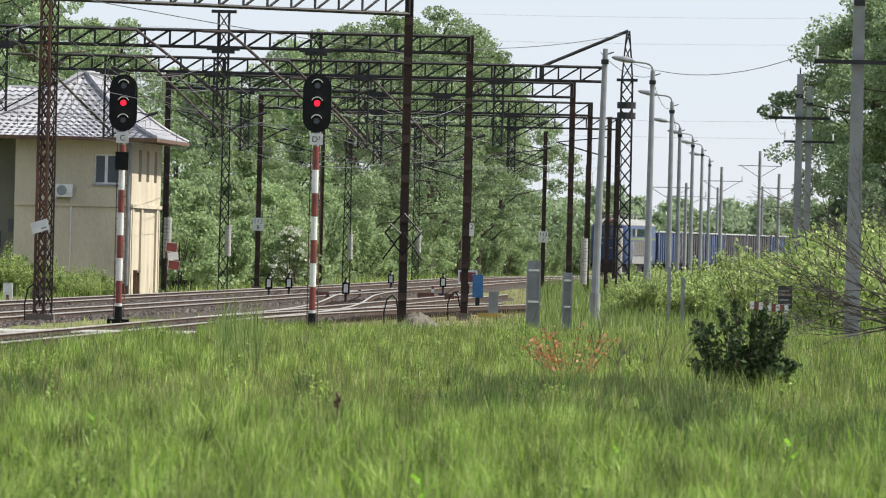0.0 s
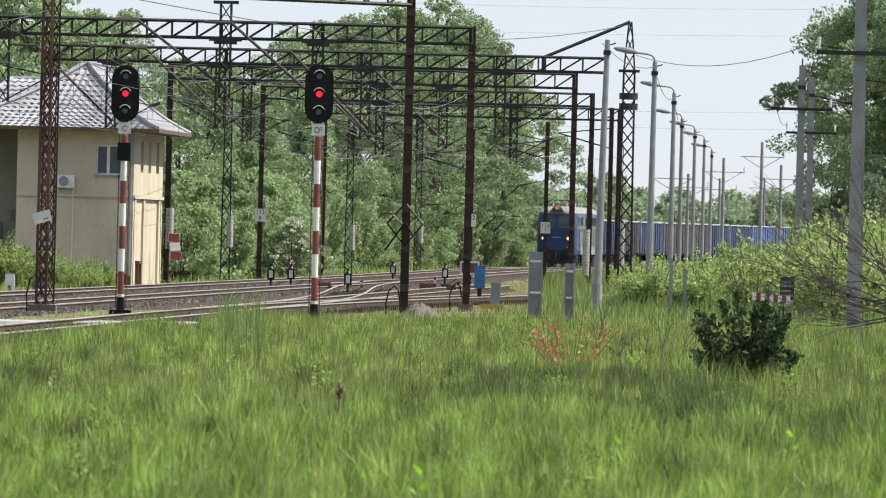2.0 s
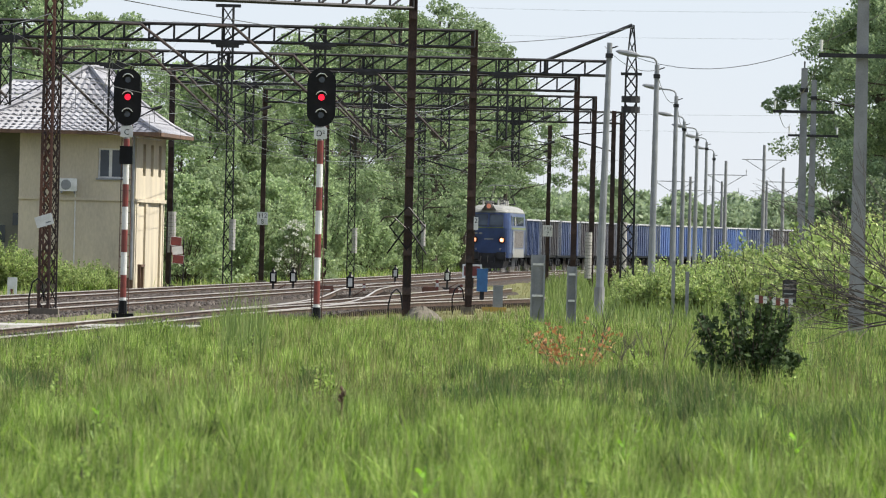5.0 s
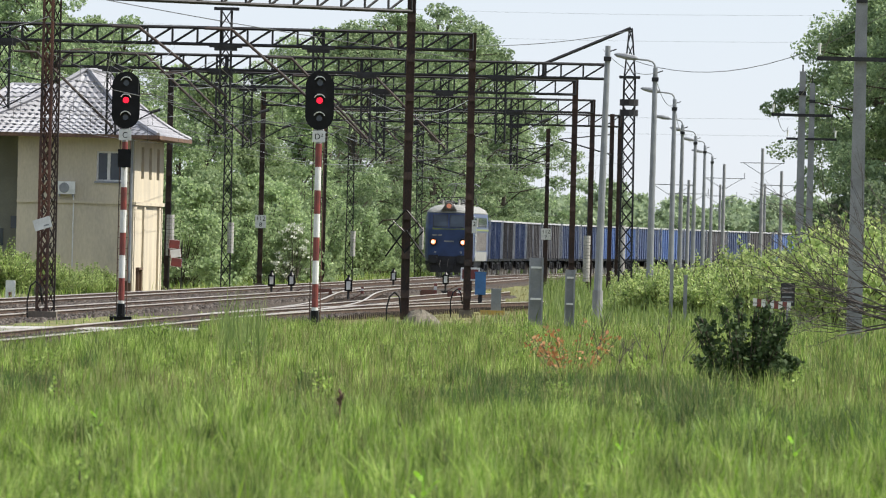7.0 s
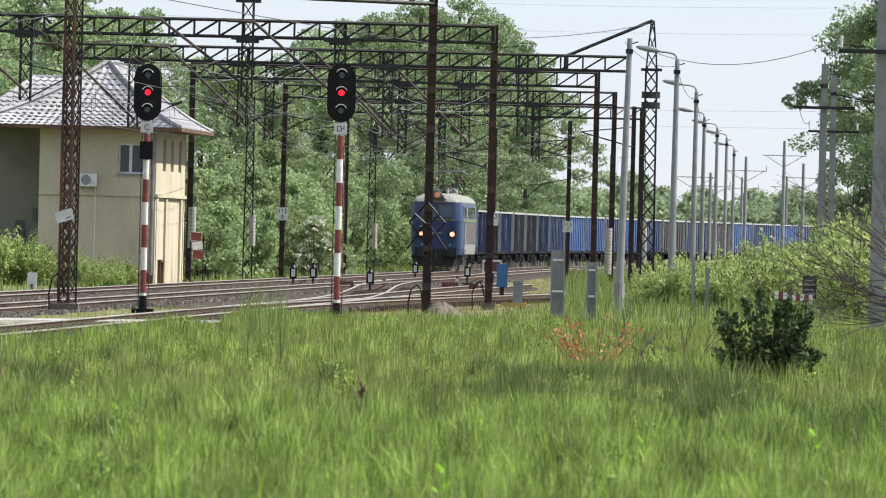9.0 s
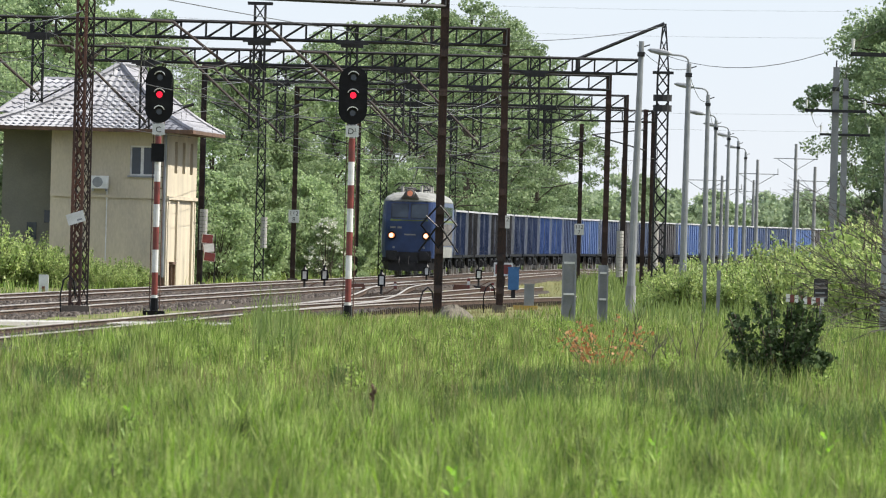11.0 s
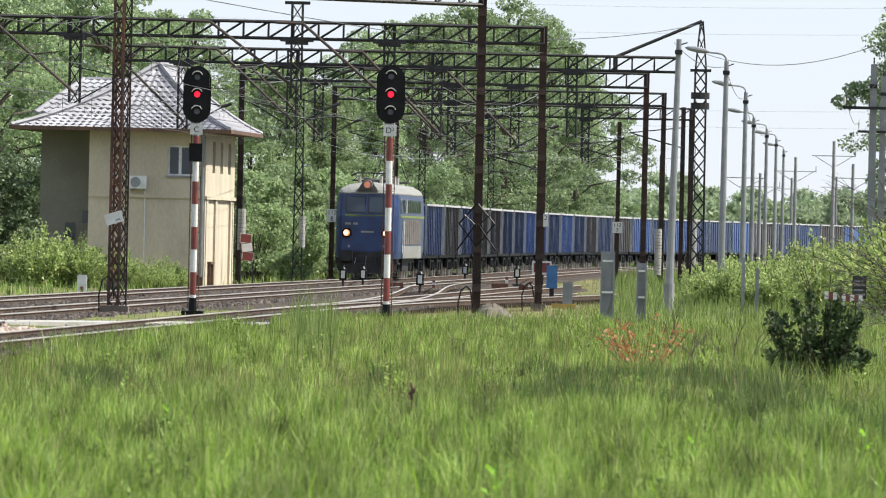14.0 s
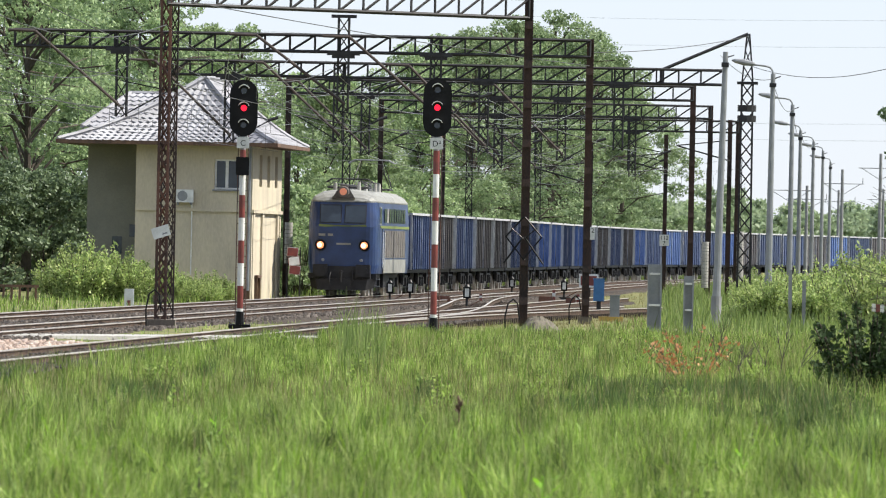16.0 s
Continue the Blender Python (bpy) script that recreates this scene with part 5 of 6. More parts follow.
    part("buffer_beam", Mesh().box(-1.2, 1.2, -9.16, -8.8, 0.724, 1.25).box(-1.42, 1.42, -8.8, -8.3, 0.724, 0.945), DARK, c, "dark buffer beam")
    for sx in (-0.9, 0.9):
        part("buffer_housing", Mesh().box(sx - 0.3, sx + 0.3, -9.42, -9.17, 0.8, 1.32), DARK, c)
    part("pilot", m, DARK, c, "dark pilot and buffer beam")
    part("step", Mesh().box(1.2, 1.5, -8.2, -7.9, 0.4, 0.45).box(1.2, 1.5, -8.2, -7.9, 0.7, 0.75).box(-1.5, -1.2, -8.2, -7.9, 0.4, 0.45), GREY, c)
    part("coupling", Mesh().tube((0, -9.3, 1.0), (0, -9.5, 1.0), 0.07).tube((0, -9.5, 1.02), (0, -9.5, 0.6), 0.05).line([(0.45, -9.32, 1.0), (0.5, -9.45, 0.7), (0.42, -9.42, 0.45)], 0.03).line([(-0.45, -9.32, 1.0), (-0.5, -9.45, 0.7), (-0.42, -9.42, 0.45)], 0.03), DARK, c)
    buffers(c, -9.1, -1.0)
    buffers(c, 9.1, 1.0)
    for y in (-5.0, 5.0):
        bogie(c, y, 2.6, 0.94, axles=(-1.75, 0, 1.75), r=0.62)
    part("battery_box", Mesh().box(-1.2, 1.2, -2.2, 2.2, 0.35, 0.94), DARK, c)
    # pantographs
    for y, up in ((-5.8, 0.28), (5.8, 1.2)):
        m = Mesh()
        for sx in (-0.85, 0.85):
            m.bar((sx, y - 1.1, 4.56), (sx, y + 1.1, 4.56), 0.05)
            for sy in (-1, 1):
                m.bar((sx, y + sy * 0.4, 4.60), (sx * 0.75, y + sy * (1.2 if up < 0.6 else 1.0), 4.60 + up * 0.5), 0.035)
                m.bar((sx * 0.75, y + sy * (1.2 if up < 0.6 else 1.0), 4.60 + up * 0.5), (sx * 0.55, y + sy * 0.25, 4.60 + up), 0.03)
        m.bar((-0.85, y - 1.1, 4.56), (0.85, y - 1.1, 4.56), 0.05)
        m.bar((-0.85, y + 1.1, 4.56), (0.85, y + 1.1, 4.56), 0.05)
        pan = part("pantograph", m, DARK, c, "raised pantograph" if up > 0.6 else "folded pantograph")
        for sy in (-0.25, 0.25):
            bow = Mesh().line([(-1.0, y + sy, 4.49 + up), (-0.75, y + sy, 4.64 + up), (0.75, y + sy, 4.64 + up), (1.0, y + sy, 4.49 + up)], 0.032, 6)
            part("collector_bow", bow, GREY if up > 0.6 else DARK, pan, "collector bow")
    for y in (-7.2, -3.6, -1.0, 1.5, 3.6):
        part("insulator", Mesh().tube((0.5, y, 4.34), (0.5, y, 4.79), 0.09, 0.07, 10).tube((-0.5, y, 4.34), (-0.5, y, 4.74), 0.09, 0.07, 10), CONCRETE, c)
    part("roof_bus", Mesh().line([(0.5, -7.2, 4.81), (0.5, 3.6, 4.81)], 0.03).line([(-0.4, -7.0, 4.69), (-0.4, 3.6, 4.69)], 0.03), DARK, c)
    return c


LOCO = loco()
DUST = mat("dusty_white_edge", (0.48, 0.49, 0.5), (0.25, 0.26, 0.28), 2, 15, 0.8)
KINDS = [wagon(WAGON_BLUE, DUST, "dirty blue open coal wagon with pale corner posts"), wagon(WAGON_BROWN, DUST, "dirty dark grey-brown open coal wagon"), wagon(WAGON_BRIGHT, DUST, "bright blue open coal wagon with a white top rail")]
ORDER = "0101100220201012020021001201001020"
TRAIN, used = [], set()
for ch in ORDER:
    k = int(ch)
    if k in used:
        TRAIN.append(copy_thing(KINDS[k], Matrix()))
    else:
        TRAIN.append(KINDS[k])
        used.add(k)


# ---- wires ----
def sag_wire(m, p, q, sag, r=0.012, n=10):
    p, q = Vector((p[0], p[1] * DEEP, p[2])), Vector((q[0], q[1] * DEEP, q[2]))
    pts = [p.lerp(q, i / n) - Vector((0, 0, 4 * sag * (i / n) * (1 - i / n))) for i in range(n + 1)]
    m.line(pts, r, 4)


SPANS = (120, 157, 194, 236, 272, 302, 343, 382, 425, 465)
for off, zc in ((0.0, 5.7), (4.3, 5.75), (9.8, 5.7), (-3.5, 6.6)):
    t = thing("overhead_wire", 0, 0, 0, "weathered overhead contact wire with its messenger cable", "overhead wire", group="overhead wires", kind="structure")
    m, c, d = Mesh(), Mesh(), Mesh()
    for y0, y1 in zip(SPANS, SPANS[1:]):
        z0 = 7.0
        sag_wire(m, (line_at(y0) + off, y0, z0), (line_at(y1) + off, y1, z0), 0.75, 0.01)
        sag_wire(c, (line_at(y0) + off + 0.2, y0, zc), (line_at(y1) + off - 0.2, y1, zc), 0.05, 0.009, 3)
        for k in range(1, 6):
            f = k / 6
            y = y0 + (y1 - y0) * f
            d.tube((line_at(y) + off, y * DEEP, zc), (line_at(y) + off, y * DEEP, z0 - 3.0 * f * (1 - f)), 0.006, n=4)
    part("messenger", m, WIRE, t)
    part("contact_wire", c, WIRE, t)
    part("hanger", d, WIRE, t)

t = thing("feeder_wire", 0, 0, 0, "loose grey feeder cables strung between the gantries", "cable", kind="structure")
wrng = random.Random(11)
for k in range(34):
    y0 = wrng.choice((194, 236, 272, 302, 343))
    y1 = {194: 236, 236: 272, 272: 302, 302: 343, 343: 382}[y0]
    xa, xb = line_at(y0) + wrng.uniform(-2, 14), line_at(y1) + wrng.uniform(-1, 13)
    m = Mesh()
    sag_wire(m, (xa, y0, wrng.uniform(6.0, 8.7)), (xb, y1, wrng.uniform(6.0, 8.6)), wrng.uniform(0.1, 0.7), 0.009)
    # two in three take a lighter grey, sunlight painted into the cable colour
    part("cable", m, WIRE if k % 3 == 0 else GREY, t)
for k, (p, q, sag) in enumerate((((0.75, 236, 8.75), (6.95, 272.6, 10.5), 0.15), ((6.95, 272.6, 9.4), (13.6, 185, 10.0), 1.5), ((-18, 150, 9.2), (0.75, 236, 8.3), 0.3), ((-14, 150, 8.6), (-9, 302, 7.2), 0.5),
                     ((5.0, 231, 8.6), (7.45, 257, 8.5), 0.3), ((7.45, 257, 8.5), (9.95, 311, 8.5), 0.5), ((9.95, 311, 8.5), (12.5, 377, 8.5), 0.5), ((12.5, 377, 8.5), (14.5, 414, 8.5), 0.4),
                     ((10.0, 185, 8.0), (12.2, 265, 7.8), 0.9), ((11.9, 185, 8.0), (14.3, 265, 7.8), 0.9), ((12.2, 265, 7.8), (15.5, 322, 7.8), 0.6), ((14.3, 265, 7.8), (17.6, 322, 7.8), 0.6),
                     ((-60, 700, 27), (70, 640, 25), 2.0), ((-60, 700, 24.5), (70, 640, 22.5), 2.0), ((-60, 700, 17), (70, 640, 15.5), 2.0), ((-60, 700, 15), (70, 640, 13.5), 1.5))):
    m = Mesh()
    sag_wire(m, p, q, sag, 0.012 if k < 12 else 0.009, 16)
    part("cable", m, WIRE if k < 12 else GREY, t)


# ---- small things beside the tracks ----
def steel_channel(x, y, w, top, label):
    z = float(ground_z(y))
    t = thing("steel_channel_post", x, y, z, label, "steel post", group="galvanised channel posts")
    m = Mesh().box(-w / 2, -w / 2 + 0.05, -0.12, 0.12, -0.3, top - z).box(w / 2 - 0.05, w / 2, -0.12, 0.12, -0.3, top - z).box(-w / 2 + 0.05, w / 2 - 0.05, 0.02, 0.06, -0.3, top - z)
    part("channel", m, GREY, t)
    for zz in (0.85, 1.75):
        part("batten", Mesh().box(-w / 2 + 0.05, w / 2 - 0.05, -0.13, -0.1, zz * (top - z) / 2.05, zz * (top - z) / 2.05 + 0.06), WHITE, t, "pale batten plate")


steel_channel(2.72, 210, 0.42, 1.78, "wide galvanised steel channel post in the grass")
steel_channel(3.75, 211, 0.3, 1.45, "narrow galvanised steel channel post in the grass")
for x, y, h in ((7.55, 235, 1.95), (8.05, 236, 1.6), (13.4, 240, 1.6)):
    t = thing("fence_post", x, y, float(ground_z(y)), "thin grey steel fence post", "post", group="thin steel posts")
    part("upright", Mesh().box(-0.06, 0.06, -0.05, 0.05, -0.3, h), GREY, t)
t = thing("marker_post", 7.7, 251, float(ground_z(251)), "white marker post with a faded red face", "post")
part("upright", Mesh().box(-0.09, 0.09, -0.08, 0.08, -0.3, 0.92), WHITE, t)
part("red_face", Mesh().box(0.0, 0.07, -0.086, -0.082, 0.1, 0.6), RED, t)
t = thing("marker_post", -15.6, 254, -0.3, "small white marker post with a red foot", "post")
part("upright", Mesh().box(-0.17, 0.17, -0.1, 0.1, -0.1, 0.72), WHITE, t)
part("foot", Mesh().box(-0.06, 0.06, -0.115, -0.102, 0.0, 0.3), RED, t)

CABINET = mat("blue_cabinet_paint", (0.05, 0.17, 0.36), (0.035, 0.12, 0.26), 3, 25, 0.5)
t = thing("trackside_cabinet", 1.33, 262, -0.3, "blue trackside cabinet on a short leg", "cabinet")
part("box", Mesh().box(-0.2, 0.2, -0.2, 0.2, 0.55, 1.35).box(-0.22, 0.22, -0.22, 0.22, 1.352, 1.4), CABINET, t)
part("leg", Mesh().box(-0.08, 0.08, -0.1, 0.1, -0.2, 0.55), DARK, t)
part("door", Mesh().box(-0.16, 0.16, -0.215, -0.203, 0.6, 1.3), CABINET, t)
t = thing("stop_board", 0.95, 263, -0.3, "red and white stop board on a post", "sign")
part("post", Mesh().box(-0.04, 0.04, 0, 0.06, -0.2, 1.2), DARK, t)
part("board", Mesh().box(-0.36, 0.36, -0.03, 0, 1.05, 1.55), WHITE, t, "white board")
part("red_panel", Mesh().box(-0.3, 0.3, -0.036, -0.032, 1.12, 1.48), RED, t, "red panel")
YEL = mat("yellow_ochre_paint", (0.5, 0.32, 0.06), (0.35, 0.22, 0.05), 3, 25, 0.6)
t = thing("cable_box", 1.8, 245, -0.25, "grey trackside cable box on a yellow plinth", "cabinet")
part("box", Mesh().box(-0.17, 0.17, -0.15, 0.15, 0.1, 0.82).box(-0.19, 0.19, -0.17, 0.17, 0.822, 0.86), GREY, t)
part("plinth", Mesh().box(-0.55, 0.3, -0.2, 0.2, -0.1, 0.1), YEL, t)


def point_lantern(x, y):
    t = thing("point_lantern", x, y, -0.2, "black points lantern with a white face", "points lantern", group="points lanterns")
    part("stand", Mesh().tube((0, 0, -0.1), (0, 0, 0.35), 0.05).box(-0.3, 0.3, -0.12, 0.12, -0.1, 0.05), DARK, t)
    part("lantern", Mesh().box(-0.15, 0.15, -0.15, 0.15, 0.35, 0.8).tube((0, 0, 0.8), (0, 0, 0.92), 0.12, 0.04, 10).tube((0, 0, 0.92), (0, 0, 1.0), 0.05), BLACK, t)
    part("face", Mesh().box(-0.08, 0.08, -0.16, -0.152, 0.42, 0.74), WHITE, t, "white lantern face")
    part("lever", Mesh().bar((0.1, 0, 0.05), (0.55, -0.1, 0.3), 0.03), RUST, t)


for x, y in ((-7.25, 296), (-6.5, 300), (-3.75, 276), (-2.55, 352), (0.05, 335)):
    point_lantern(x, y)

# point motors, small markers and cable loops among the rails
for x, y, w, label in ((-0.72, 297, 0.3, "rust-brown points motor box between the rails"), (0.32, 291, 0.2, "rust-brown junction box between the rails"), (-4.9, 288, 0.32, "low dark points motor box between the rails")):
    t = thing("points_motor", x, y, -0.2, label, "points motor", group="points motors")
    part("case", Mesh().box(-w, w, -0.3, 0.3, -0.1, 0.28).box(-w * 0.9, w * 0.9, -0.26, 0.26, 0.282, 0.34), RUST, t)
    part("foot", Mesh().box(-w - 0.12, w + 0.12, 0.05, 0.2, -0.12, -0.02), SLEEPER, t)
for x, y, h in ((-0.38, 297.5, 0.62), (-3.45, 297, 0.4), (0.62, 290, 0.5)):
    t = thing("track_marker", x, y, -0.2, "small red and white marker stake beside the rails", "marker", group="marker stakes")
    part("stake", Mesh().box(-0.06, 0.06, -0.04, 0.04, -0.15, h), RED, t)
    part("white_band", Mesh().box(-0.064, 0.064, -0.044, 0.044, h * 0.55, h * 0.8), WHITE, t, "white band")
for x, y, z in ((-1.35, 195.5, 0.9), (0.45, 236.2, 0.75), (-10.98, 190.3, 1.0)):
    t = thing("cable_loop", x, y, -0.25, "black bonding cable looped from a post to the ground", "cable", group="bonding cables")
    part("cable", Mesh().line([(-0.22, -0.2, -0.1), (-0.24, -0.2, z * 0.6), (-0.16, -0.15, z), (-0.02, -0.1, z + 0.12), (0.1, -0.02, z), (0.16, 0, z * 0.5)], 0.022, 6), BLACK, t)

# lattice guard and plate on the posts of the front gantry
t = thing("climbing_guard", -1.12, 196.9, 0, "crossed dark steel bars fixed round a gantry post", "guard")
for sx in (-1, 1):
    part("bar", Mesh().bar((sx * 0.02, -0.05, 3.05), (sx * 0.5, -0.05, 2.5), 0.035).bar((sx * 0.5, -0.05, 2.5), (-sx * 0.02, -0.05, 1.85), 0.028), BLACK, t)
    part("bar", Mesh().bar((sx * 0.02, -0.08, 2.5), (sx * 0.55, -0.08, 1.75), 0.035).bar((sx * 0.02, -0.08, 2.45), (sx * 0.36, -0.08, 2.75), 0.026), BLACK, t)
t = thing("location_plate", -10.72, 190.7, 2.42, "white tilted plate with a worn dark inscription on the lattice post", "sign")
t.matrix_basis = pose(-10.9, 190.95 * DEEP, 2.42, 0, -18, 0)
part("plate", Mesh().box(-0.24, 0.24, -0.01, 0.01, -0.14, 0.16), WHITE, t)
part("inscription", Mesh().box(0.02, 0.16, -0.014, -0.012, -0.08, -0.04), GREY, t)

# boards leaning by the signal box
for x, z, col, tilt in ((-11.28, 1.8, RED, 4), (-11.22, 1.42, WHITE, -8), (-11.18, 1.05, RED, 6)):
    t = thing("warning_board", x, 294, z, "weathered red and white warning board stacked by the signal box", "sign", group="boards by the signal box")
    t.matrix_basis = pose(x, 294 * DEEP, z, 0, tilt, 12)
    part("board", Mesh().box(-0.22, 0.22, -0.02, 0.02, -0.17, 0.17), col, t)
    part("rim", Mesh().box(-0.24, 0.24, 0.022, 0.05, -0.19, 0.19), WHITE if col is RED else RED, t)
t = thing("board_rack", -11.25, 294.3, 0, "dark steel rack holding warning boards", "rack")
part("frame", Mesh().box(-0.3, -0.25, 0, 0.05, -0.4, 2.0).box(0.25, 0.3, 0, 0.05, -0.4, 2.0), DARK, t)

# brown fence at the wood's edge
t = thing("wooden_fence", -20.6, 262, -0.35, "low brown wooden fence with a rail", "fence")
for k in range(9):
    part("post", Mesh().box(-1.4 + k * 0.3, -1.32 + k * 0.3, -0.04, 0.04, -0.1, 0.78), WOOD, t)
part("rail", Mesh().box(-1.5, 1.15, -0.08, -0.042, 0.68, 0.78), WOOD, t)

# notice and barrier tape among the shrubs
t = thing("notice_sign", 9.72, 200, float(ground_z(200, 9.7)), "dark notice board with pale unreadable lines", "sign")
part("post", Mesh().box(-0.03, 0.03, 0.0, 0.05, -0.2, 1.0), GREY, t)
part("board", Mesh().box(-0.2, 0.2, -0.03, 0, 0.95, 1.6), DARK, t)
for k in range(4):
    part("text_bar", Mesh().box(-0.16, 0.16 - 0.05 * (k % 2), -0.036, -0.032, 1.05 + 0.13 * k, 1.09 + 0.13 * k), GREY, t)
t = thing("barrier_tape", 9.2, 199, 0.7, "red and white barrier boards half hidden in the grass", "barrier")
for k in range(9):
    part("band", Mesh().box(-0.5 + k * 0.12, -0.39 + k * 0.12, -0.02, 0.02, -0.1 - 0.012 * k, 0.12 - 0.012 * k), RED if k % 2 else WHITE, t)
part("leg", Mesh().box(-0.42, -0.38, 0.021, 0.05, -1.1, 0.1).box(0.36, 0.4, 0.021, 0.05, -1.1, 0.0), DARK, t)

# far catenary masts
for x, y, h in ((21.4, 480, 9.3), (23.2, 490, 7.9), (19.6, 500, 8.4), (15.0, 470, 7.6), (17.8, 520, 7.4), (29.5, 655, 8.5), (24, 620, 8)):
    t = thing("far_catenary_mast", x, y, -0.3, "distant grey catenary mast with a bracket arm", "catenary mast", group="far catenary masts")
    m = Mesh()
    m.tube((0, 0, -0.3), (0, 0, h), 0.15, 0.1, 10)
    part("shaft", m, POLE, t)
    part("arm", Mesh().bar((-1.5, 0, h - 1.0), (1.5, 0, h - 1.0), 0.04).bar((0, 0, h - 1.8), (1.3, 0, h - 1.0), 0.03).bar((0, 0, h - 1.8), (-1.3, 0, h - 1.0), 0.03).bar((1.45, 0, h - 1.0), (1.45, 0, h - 0.6), 0.04), GREY, t)

# heap of dry earth at the foot of a gantry post
SOIL = mat("dry_grey_soil", (0.18, 0.16, 0.125), (0.09, 0.078, 0.06), 3, 20, 0.95, bump=0.6)


def earth_mound(x, y, radius, top):
    rng = np.random.default_rng(31)
    m, rings, seg = Mesh(), 7, 22
    base = float(ground_z(y)) - 0.1
    for r in range(rings):
        f = r / (rings - 1)
        for k in range(seg):
            a = 6.28319 * k / seg
            rr = radius * (1 - f) * (1 + 0.15 * math.sin(3 * a + 1)) * rng.uniform(0.92, 1.08)
            m.v.append((1.5 * rr * math.cos(a), rr * math.sin(a), base + (top - base) * (1 - (1 - f) ** 2) * rng.uniform(0.94, 1.04)))
    for r in range(rings - 1):
        m.f += [(r * seg + k, r * seg + (k + 1) % seg, (r + 1) * seg + (k + 1) % seg, (r + 1) * seg + k) for k in range(seg)]
    t = thing("earth_mound", x, y, 0, "low heap of dry grey-brown earth beside a gantry post", "earth heap")
    part("soil", m, SOIL, t)


earth_mound(-0.7, 196.4, 0.5, 0.3)

# counterweight stacks on the gantry posts
for x, y, z0, z1 in ((-11.75, 301.5, 1.3, 3.2), (6.85, 342.5, 0.4, 2.7), (8.6, 345, 0.3, 3.3)):
    t = thing("counterweight", x, y, 0, "stack of pale concrete discs hanging beside a post", "counterweight", group="counterweights")
    n = int((z1 - z0) / 0.16)
    for k in range(n):
        part("disc", Mesh().tube((0, -0.3, z0 + 0.16 * k), (0, -0.3, z0 + 0.16 * k + 0.145), 0.17, 0.17, 12), CONCRETE, t)
    part("rod", Mesh().tube((0, -0.3, z0 - 0.1), (0, -0.3, z1 + 3.5), 0.02, n=6), DARK, t)


def twig(m, p, d, r, depth, rng):
    p, d = Vector(p), Vector(d)
    q = p + d
    m.tube(p, q, r, r * 0.75, 5)
    if depth:
        for k in range(rng.choice((2, 2, 3))):
            e = d * rng.uniform(0.6, 0.85) + Vector((rng.uniform(-0.35, 0.35), rng.uniform(-0.35, 0.35), rng.uniform(-0.25, 0.3))) * d.length
            twig(m, p.lerp(q, rng.uniform(0.6, 1)), e, r * 0.68, depth - 1, rng)


DEADWOOD = mat("bare_grey_twig", (0.09, 0.078, 0.068), (0.05, 0.043, 0.038), 4, 30, 0.9)
brng = random.Random(4)
t = thing("bare_tree", 11.6, 165, float(ground_z(165, 11.6)), "leafless grey tree with spreading dead branches", "tree")
part("trunk", Mesh().tube((0, 0, -0.3), (0, 0, 1.3), 0.09, 0.06), DEADWOOD, t)
for d in ((-1.3, 0, 0.15), (-1.2, 0.2, 0.5), (-0.9, -0.2, 0.9), (-1.4, -0.1, -0.05), (-0.4, 0.2, 1.0), (0.4, 0, 0.8), (-1.4, 0.1, 0.3), (-1.2, 0.1, 0.05), (-1.0, 0, 0.7), (-1.3, 0.1, 0.2)):
    m = Mesh()
    twig(m, (0, 0, brng.uniform(0.5, 1.25)), d, 0.029, 5, brng)
    part("branch", m, DEADWOOD, t)
t = thing("dead_shrub", 3.9, 141, float(ground_z(141, 3.9)), "pale broken twigs standing in the grass", "shrub")
for k in range(7):
    m = Mesh()
    twig(m, (0.25 * k - 0.8, 0, 0), (brng.uniform(-0.1, 0.25), 0, brng.uniform(0.35, 0.6)), 0.012, 2, brng)
    part("branch", m, DEADWOOD, t)
t = thing("dock_stalk", -1.28, 88, -0.5, "brown dried dock stalk with a seed head", "plant")
part("stalk", Mesh().tube((0, 0, 0), (0.02, 0, 0.75), 0.012, 0.009), WOOD, t)
m = Mesh()
for k in range(13):
    z = 0.65 + 0.02 * k * 0.7
    m.tube((0.02, 0, z), (0.02 + brng.uniform(-0.06, 0.06), brng.uniform(-0.06, 0.06), z + 0.05), 0.014, 0.01, 5)
part("seed_head", m, WOOD, t)
WEED = leaf_mat("bright_weed_leaf", (0.2, 0.42, 0.03), (0.26, 0.5, 0.04), (0.3, 0.55, 0.05), 0.5)
for x, y, s in ((-0.15, 63, 1.0), (3.9, 78, 0.9), (1.9, 74, 0.7), (-4.0, 82, 0.7)):
    t = thing("broadleaf_weed", x, y, -0.5, "bright green broad-leaved weed in the grass", "plant", group="broad-leaved weeds")
    for k in range(9):
        a = k * 2.4
        r, z = 0.05 + 0.02 * (k % 3), 0.38 + 0.035 * k
        o = Vector((r * math.cos(a), r * math.sin(a), z))
        side = Vector((-math.sin(a), math.cos(a), 0)) * 0.035 * s
        out = Vector((math.cos(a), math.sin(a), 0.7)) * 0.1 * s
        part("leaf", Mesh().add([o, o + out * 0.5 + side, o + out, o + out * 0.5 - side], [(0, 1, 2, 3)]), WEED, t)
    part("stem", Mesh().tube((0, 0, 0), (0, 0, 0.7), 0.008, 0.005), WEED, t)


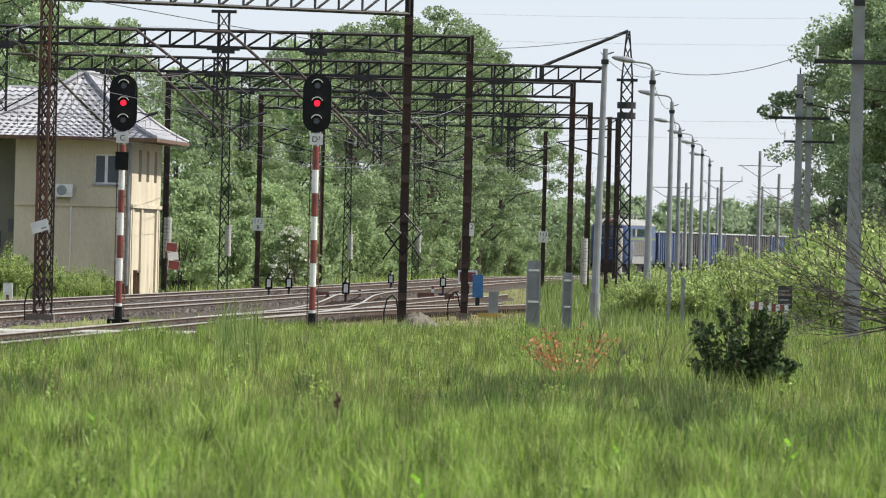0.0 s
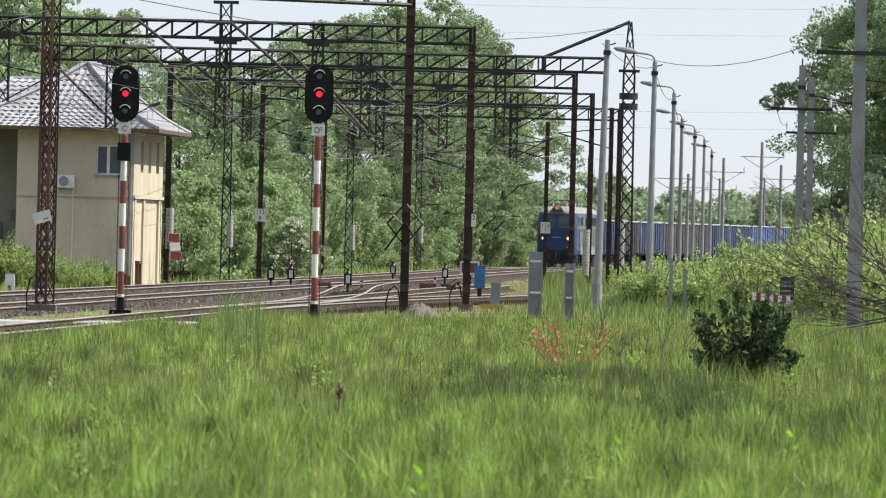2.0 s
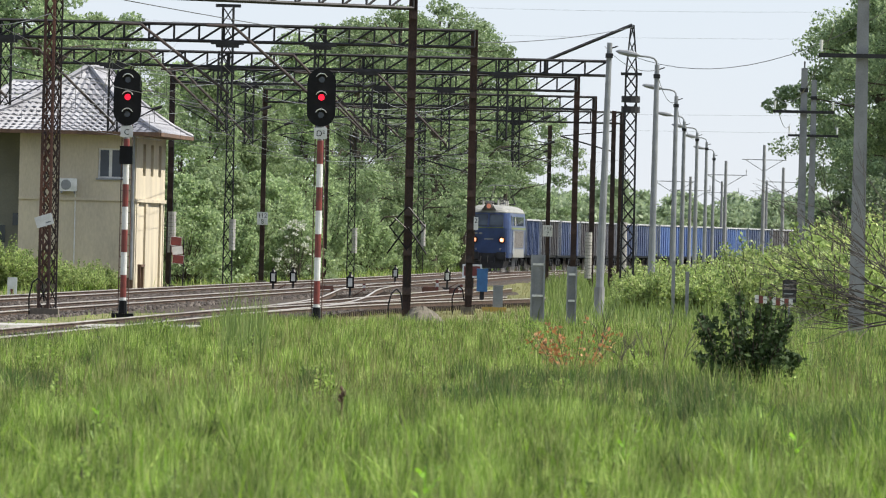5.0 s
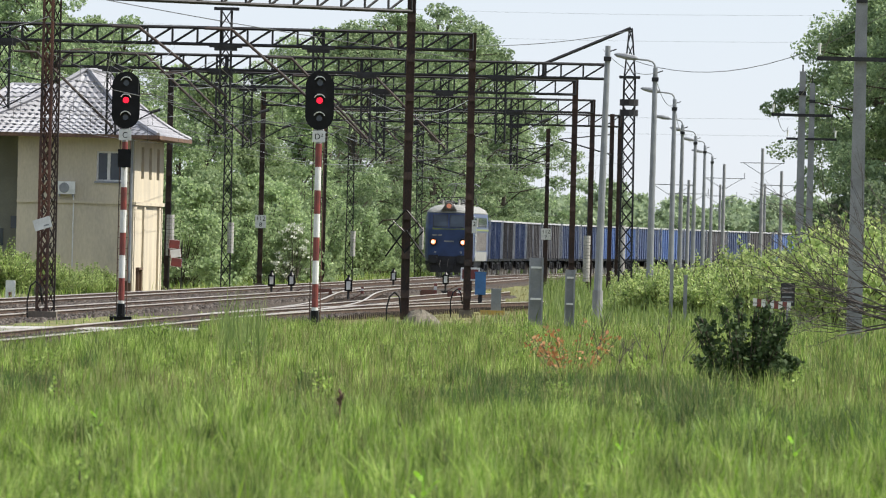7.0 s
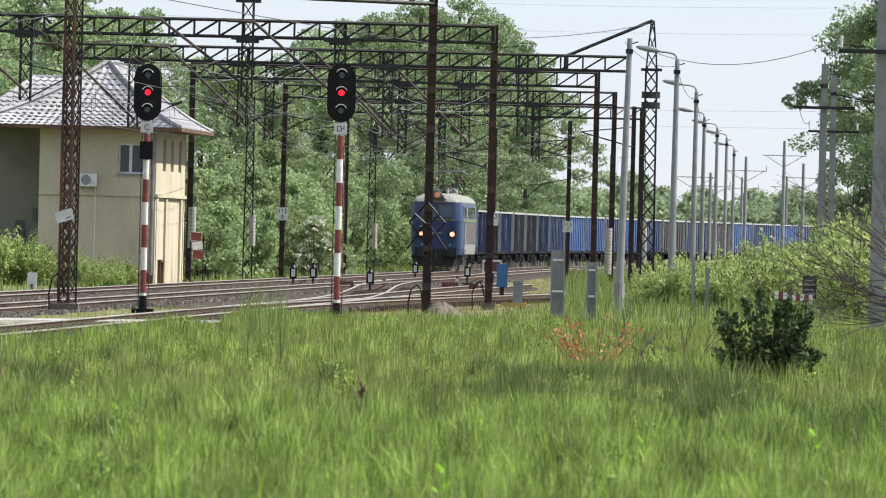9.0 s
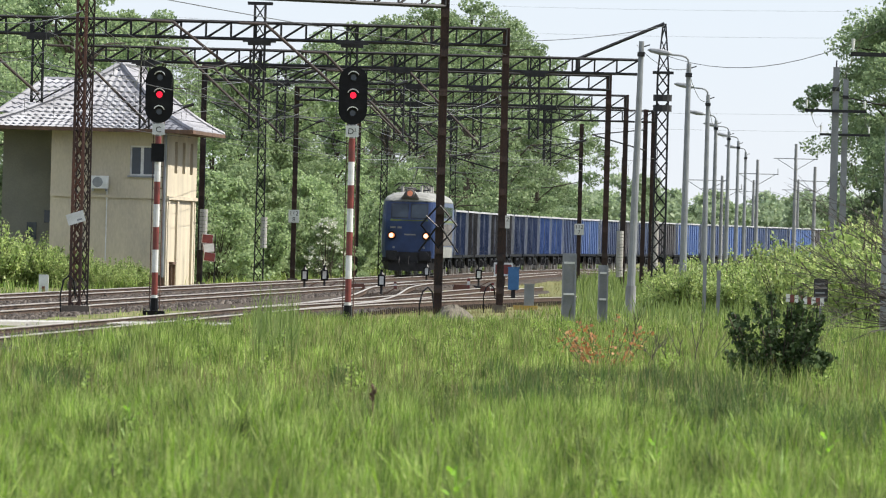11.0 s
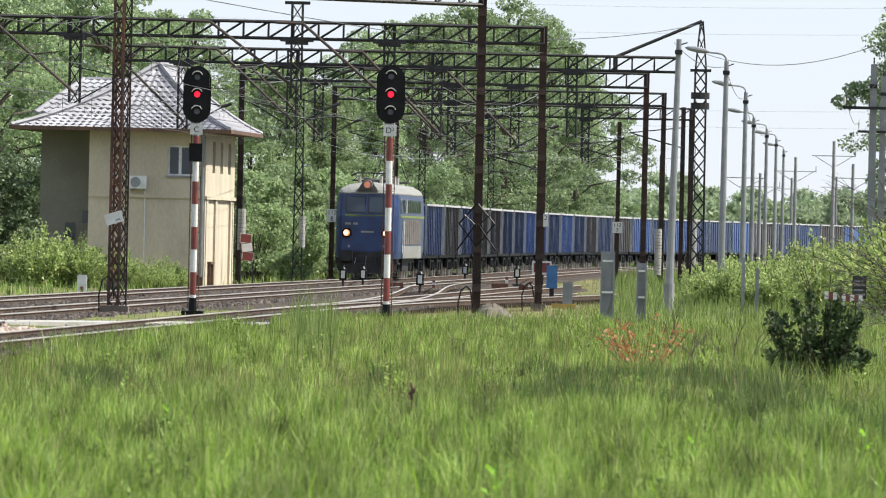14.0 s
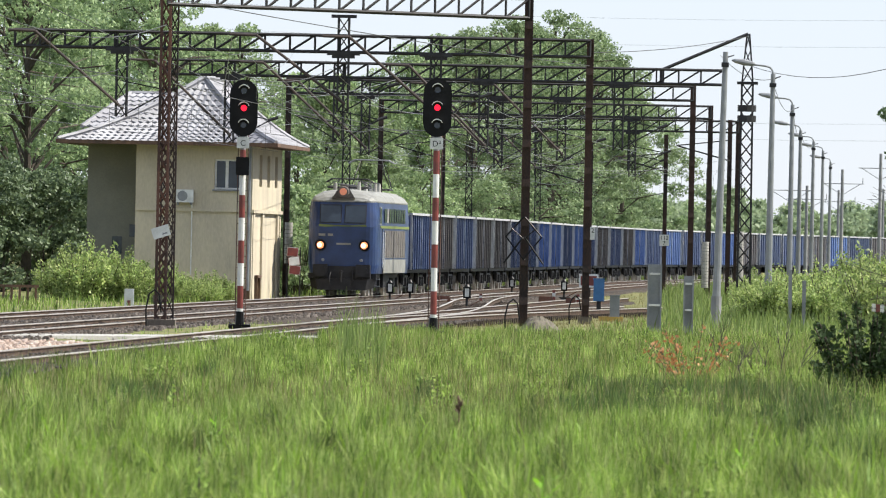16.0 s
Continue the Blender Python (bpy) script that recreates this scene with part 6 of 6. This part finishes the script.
def gravel(name, n, y0, y1, o0, o1, z, size, material, label, seed):
    """Loose angular stones scattered over a track bed."""
    rng = np.random.default_rng(seed)
    y = rng.uniform(y0, y1, n)
    x = np.interp(y, LINE_Y, LINE_X) + rng.uniform(o0, o1, n)
    c = np.stack([x, y * DEEP, np.full(n, z)], 1)
    s = size * rng.uniform(0.5, 1.4, (n, 1, 1))
    base = np.array([(-1, -1, -0.5), (1, -1, -0.5), (1, 1, -0.5), (-1, 1, -0.5), (-0.5, -0.6, 0.7), (0.6, -0.5, 0.6), (0.5, 0.6, 0.75), (-0.6, 0.5, 0.6)]) * 0.5
    v = c[:, None, :] + (base + rng.normal(0, 0.12, (n, 8, 3))) * s
    quad = np.array([(4, 5, 6, 7), (0, 1, 5, 4), (1, 2, 6, 5), (2, 3, 7, 6), (3, 0, 4, 7)])
    idx = (np.arange(n)[:, None, None] * 8 + quad).reshape(-1).astype(np.int32)
    me = bpy.data.meshes.new(name)
    me.vertices.add(8 * n), me.loops.add(20 * n), me.polygons.add(5 * n)
    me.vertices.foreach_set("co", np.ascontiguousarray(v, dtype=np.float32).ravel())
    me.loops.foreach_set("vertex_index", idx)
    me.polygons.foreach_set("loop_start", np.arange(0, 20 * n, 4, dtype=np.int32))
    me.update(calc_edges=True)
    me.materials.append(material)
    tagged(new(name, me), label, "gravel", kind="stuff")


STONE = leaf_mat("ballast_stone", (0.035, 0.029, 0.025), (0.062, 0.052, 0.044), (0.13, 0.11, 0.095), 0.0)
STONE.node_tree.nodes["Principled BSDF"].inputs["Specular IOR Level"].default_value = 0.12
PINK = leaf_mat("pinkish_gravel", (0.25, 0.17, 0.13), (0.38, 0.28, 0.22), (0.5, 0.42, 0.36), 0.0)
gravel("ballast_stones", 30000, 140, 330, -2.0, 6.2, -0.14, 0.1, STONE, "loose brown ballast stones between the rails", 21)
gravel("siding_stones", 14000, 118, 260, 8.2, 11.6, -0.15, 0.09, STONE, "dusty ballast stones along the siding", 22)
gravel("gravel_heap", 1500, 140, 157, 6.4, 8.1, -0.12, 0.13, PINK, "heap of pinkish gravel beside the siding", 23)


SPEED, FRONT_END = 15.8 * DEEP, 295.0


def motions():
    s_end = float(np.interp(FRONT_END, LINE_Y, LINE_S))
    times = np.arange(0, 16.01, 1.0)
    walk(LOCO, [(t, on_line(s_end + SPEED * (16 - t) + 9.6)) for t in times])
    for i, w in enumerate(TRAIN):
        walk(w, [(t, on_line(s_end + SPEED * (16 - t) + 19.3 + 7.02 + 14.04 * i)) for t in times])


motions()
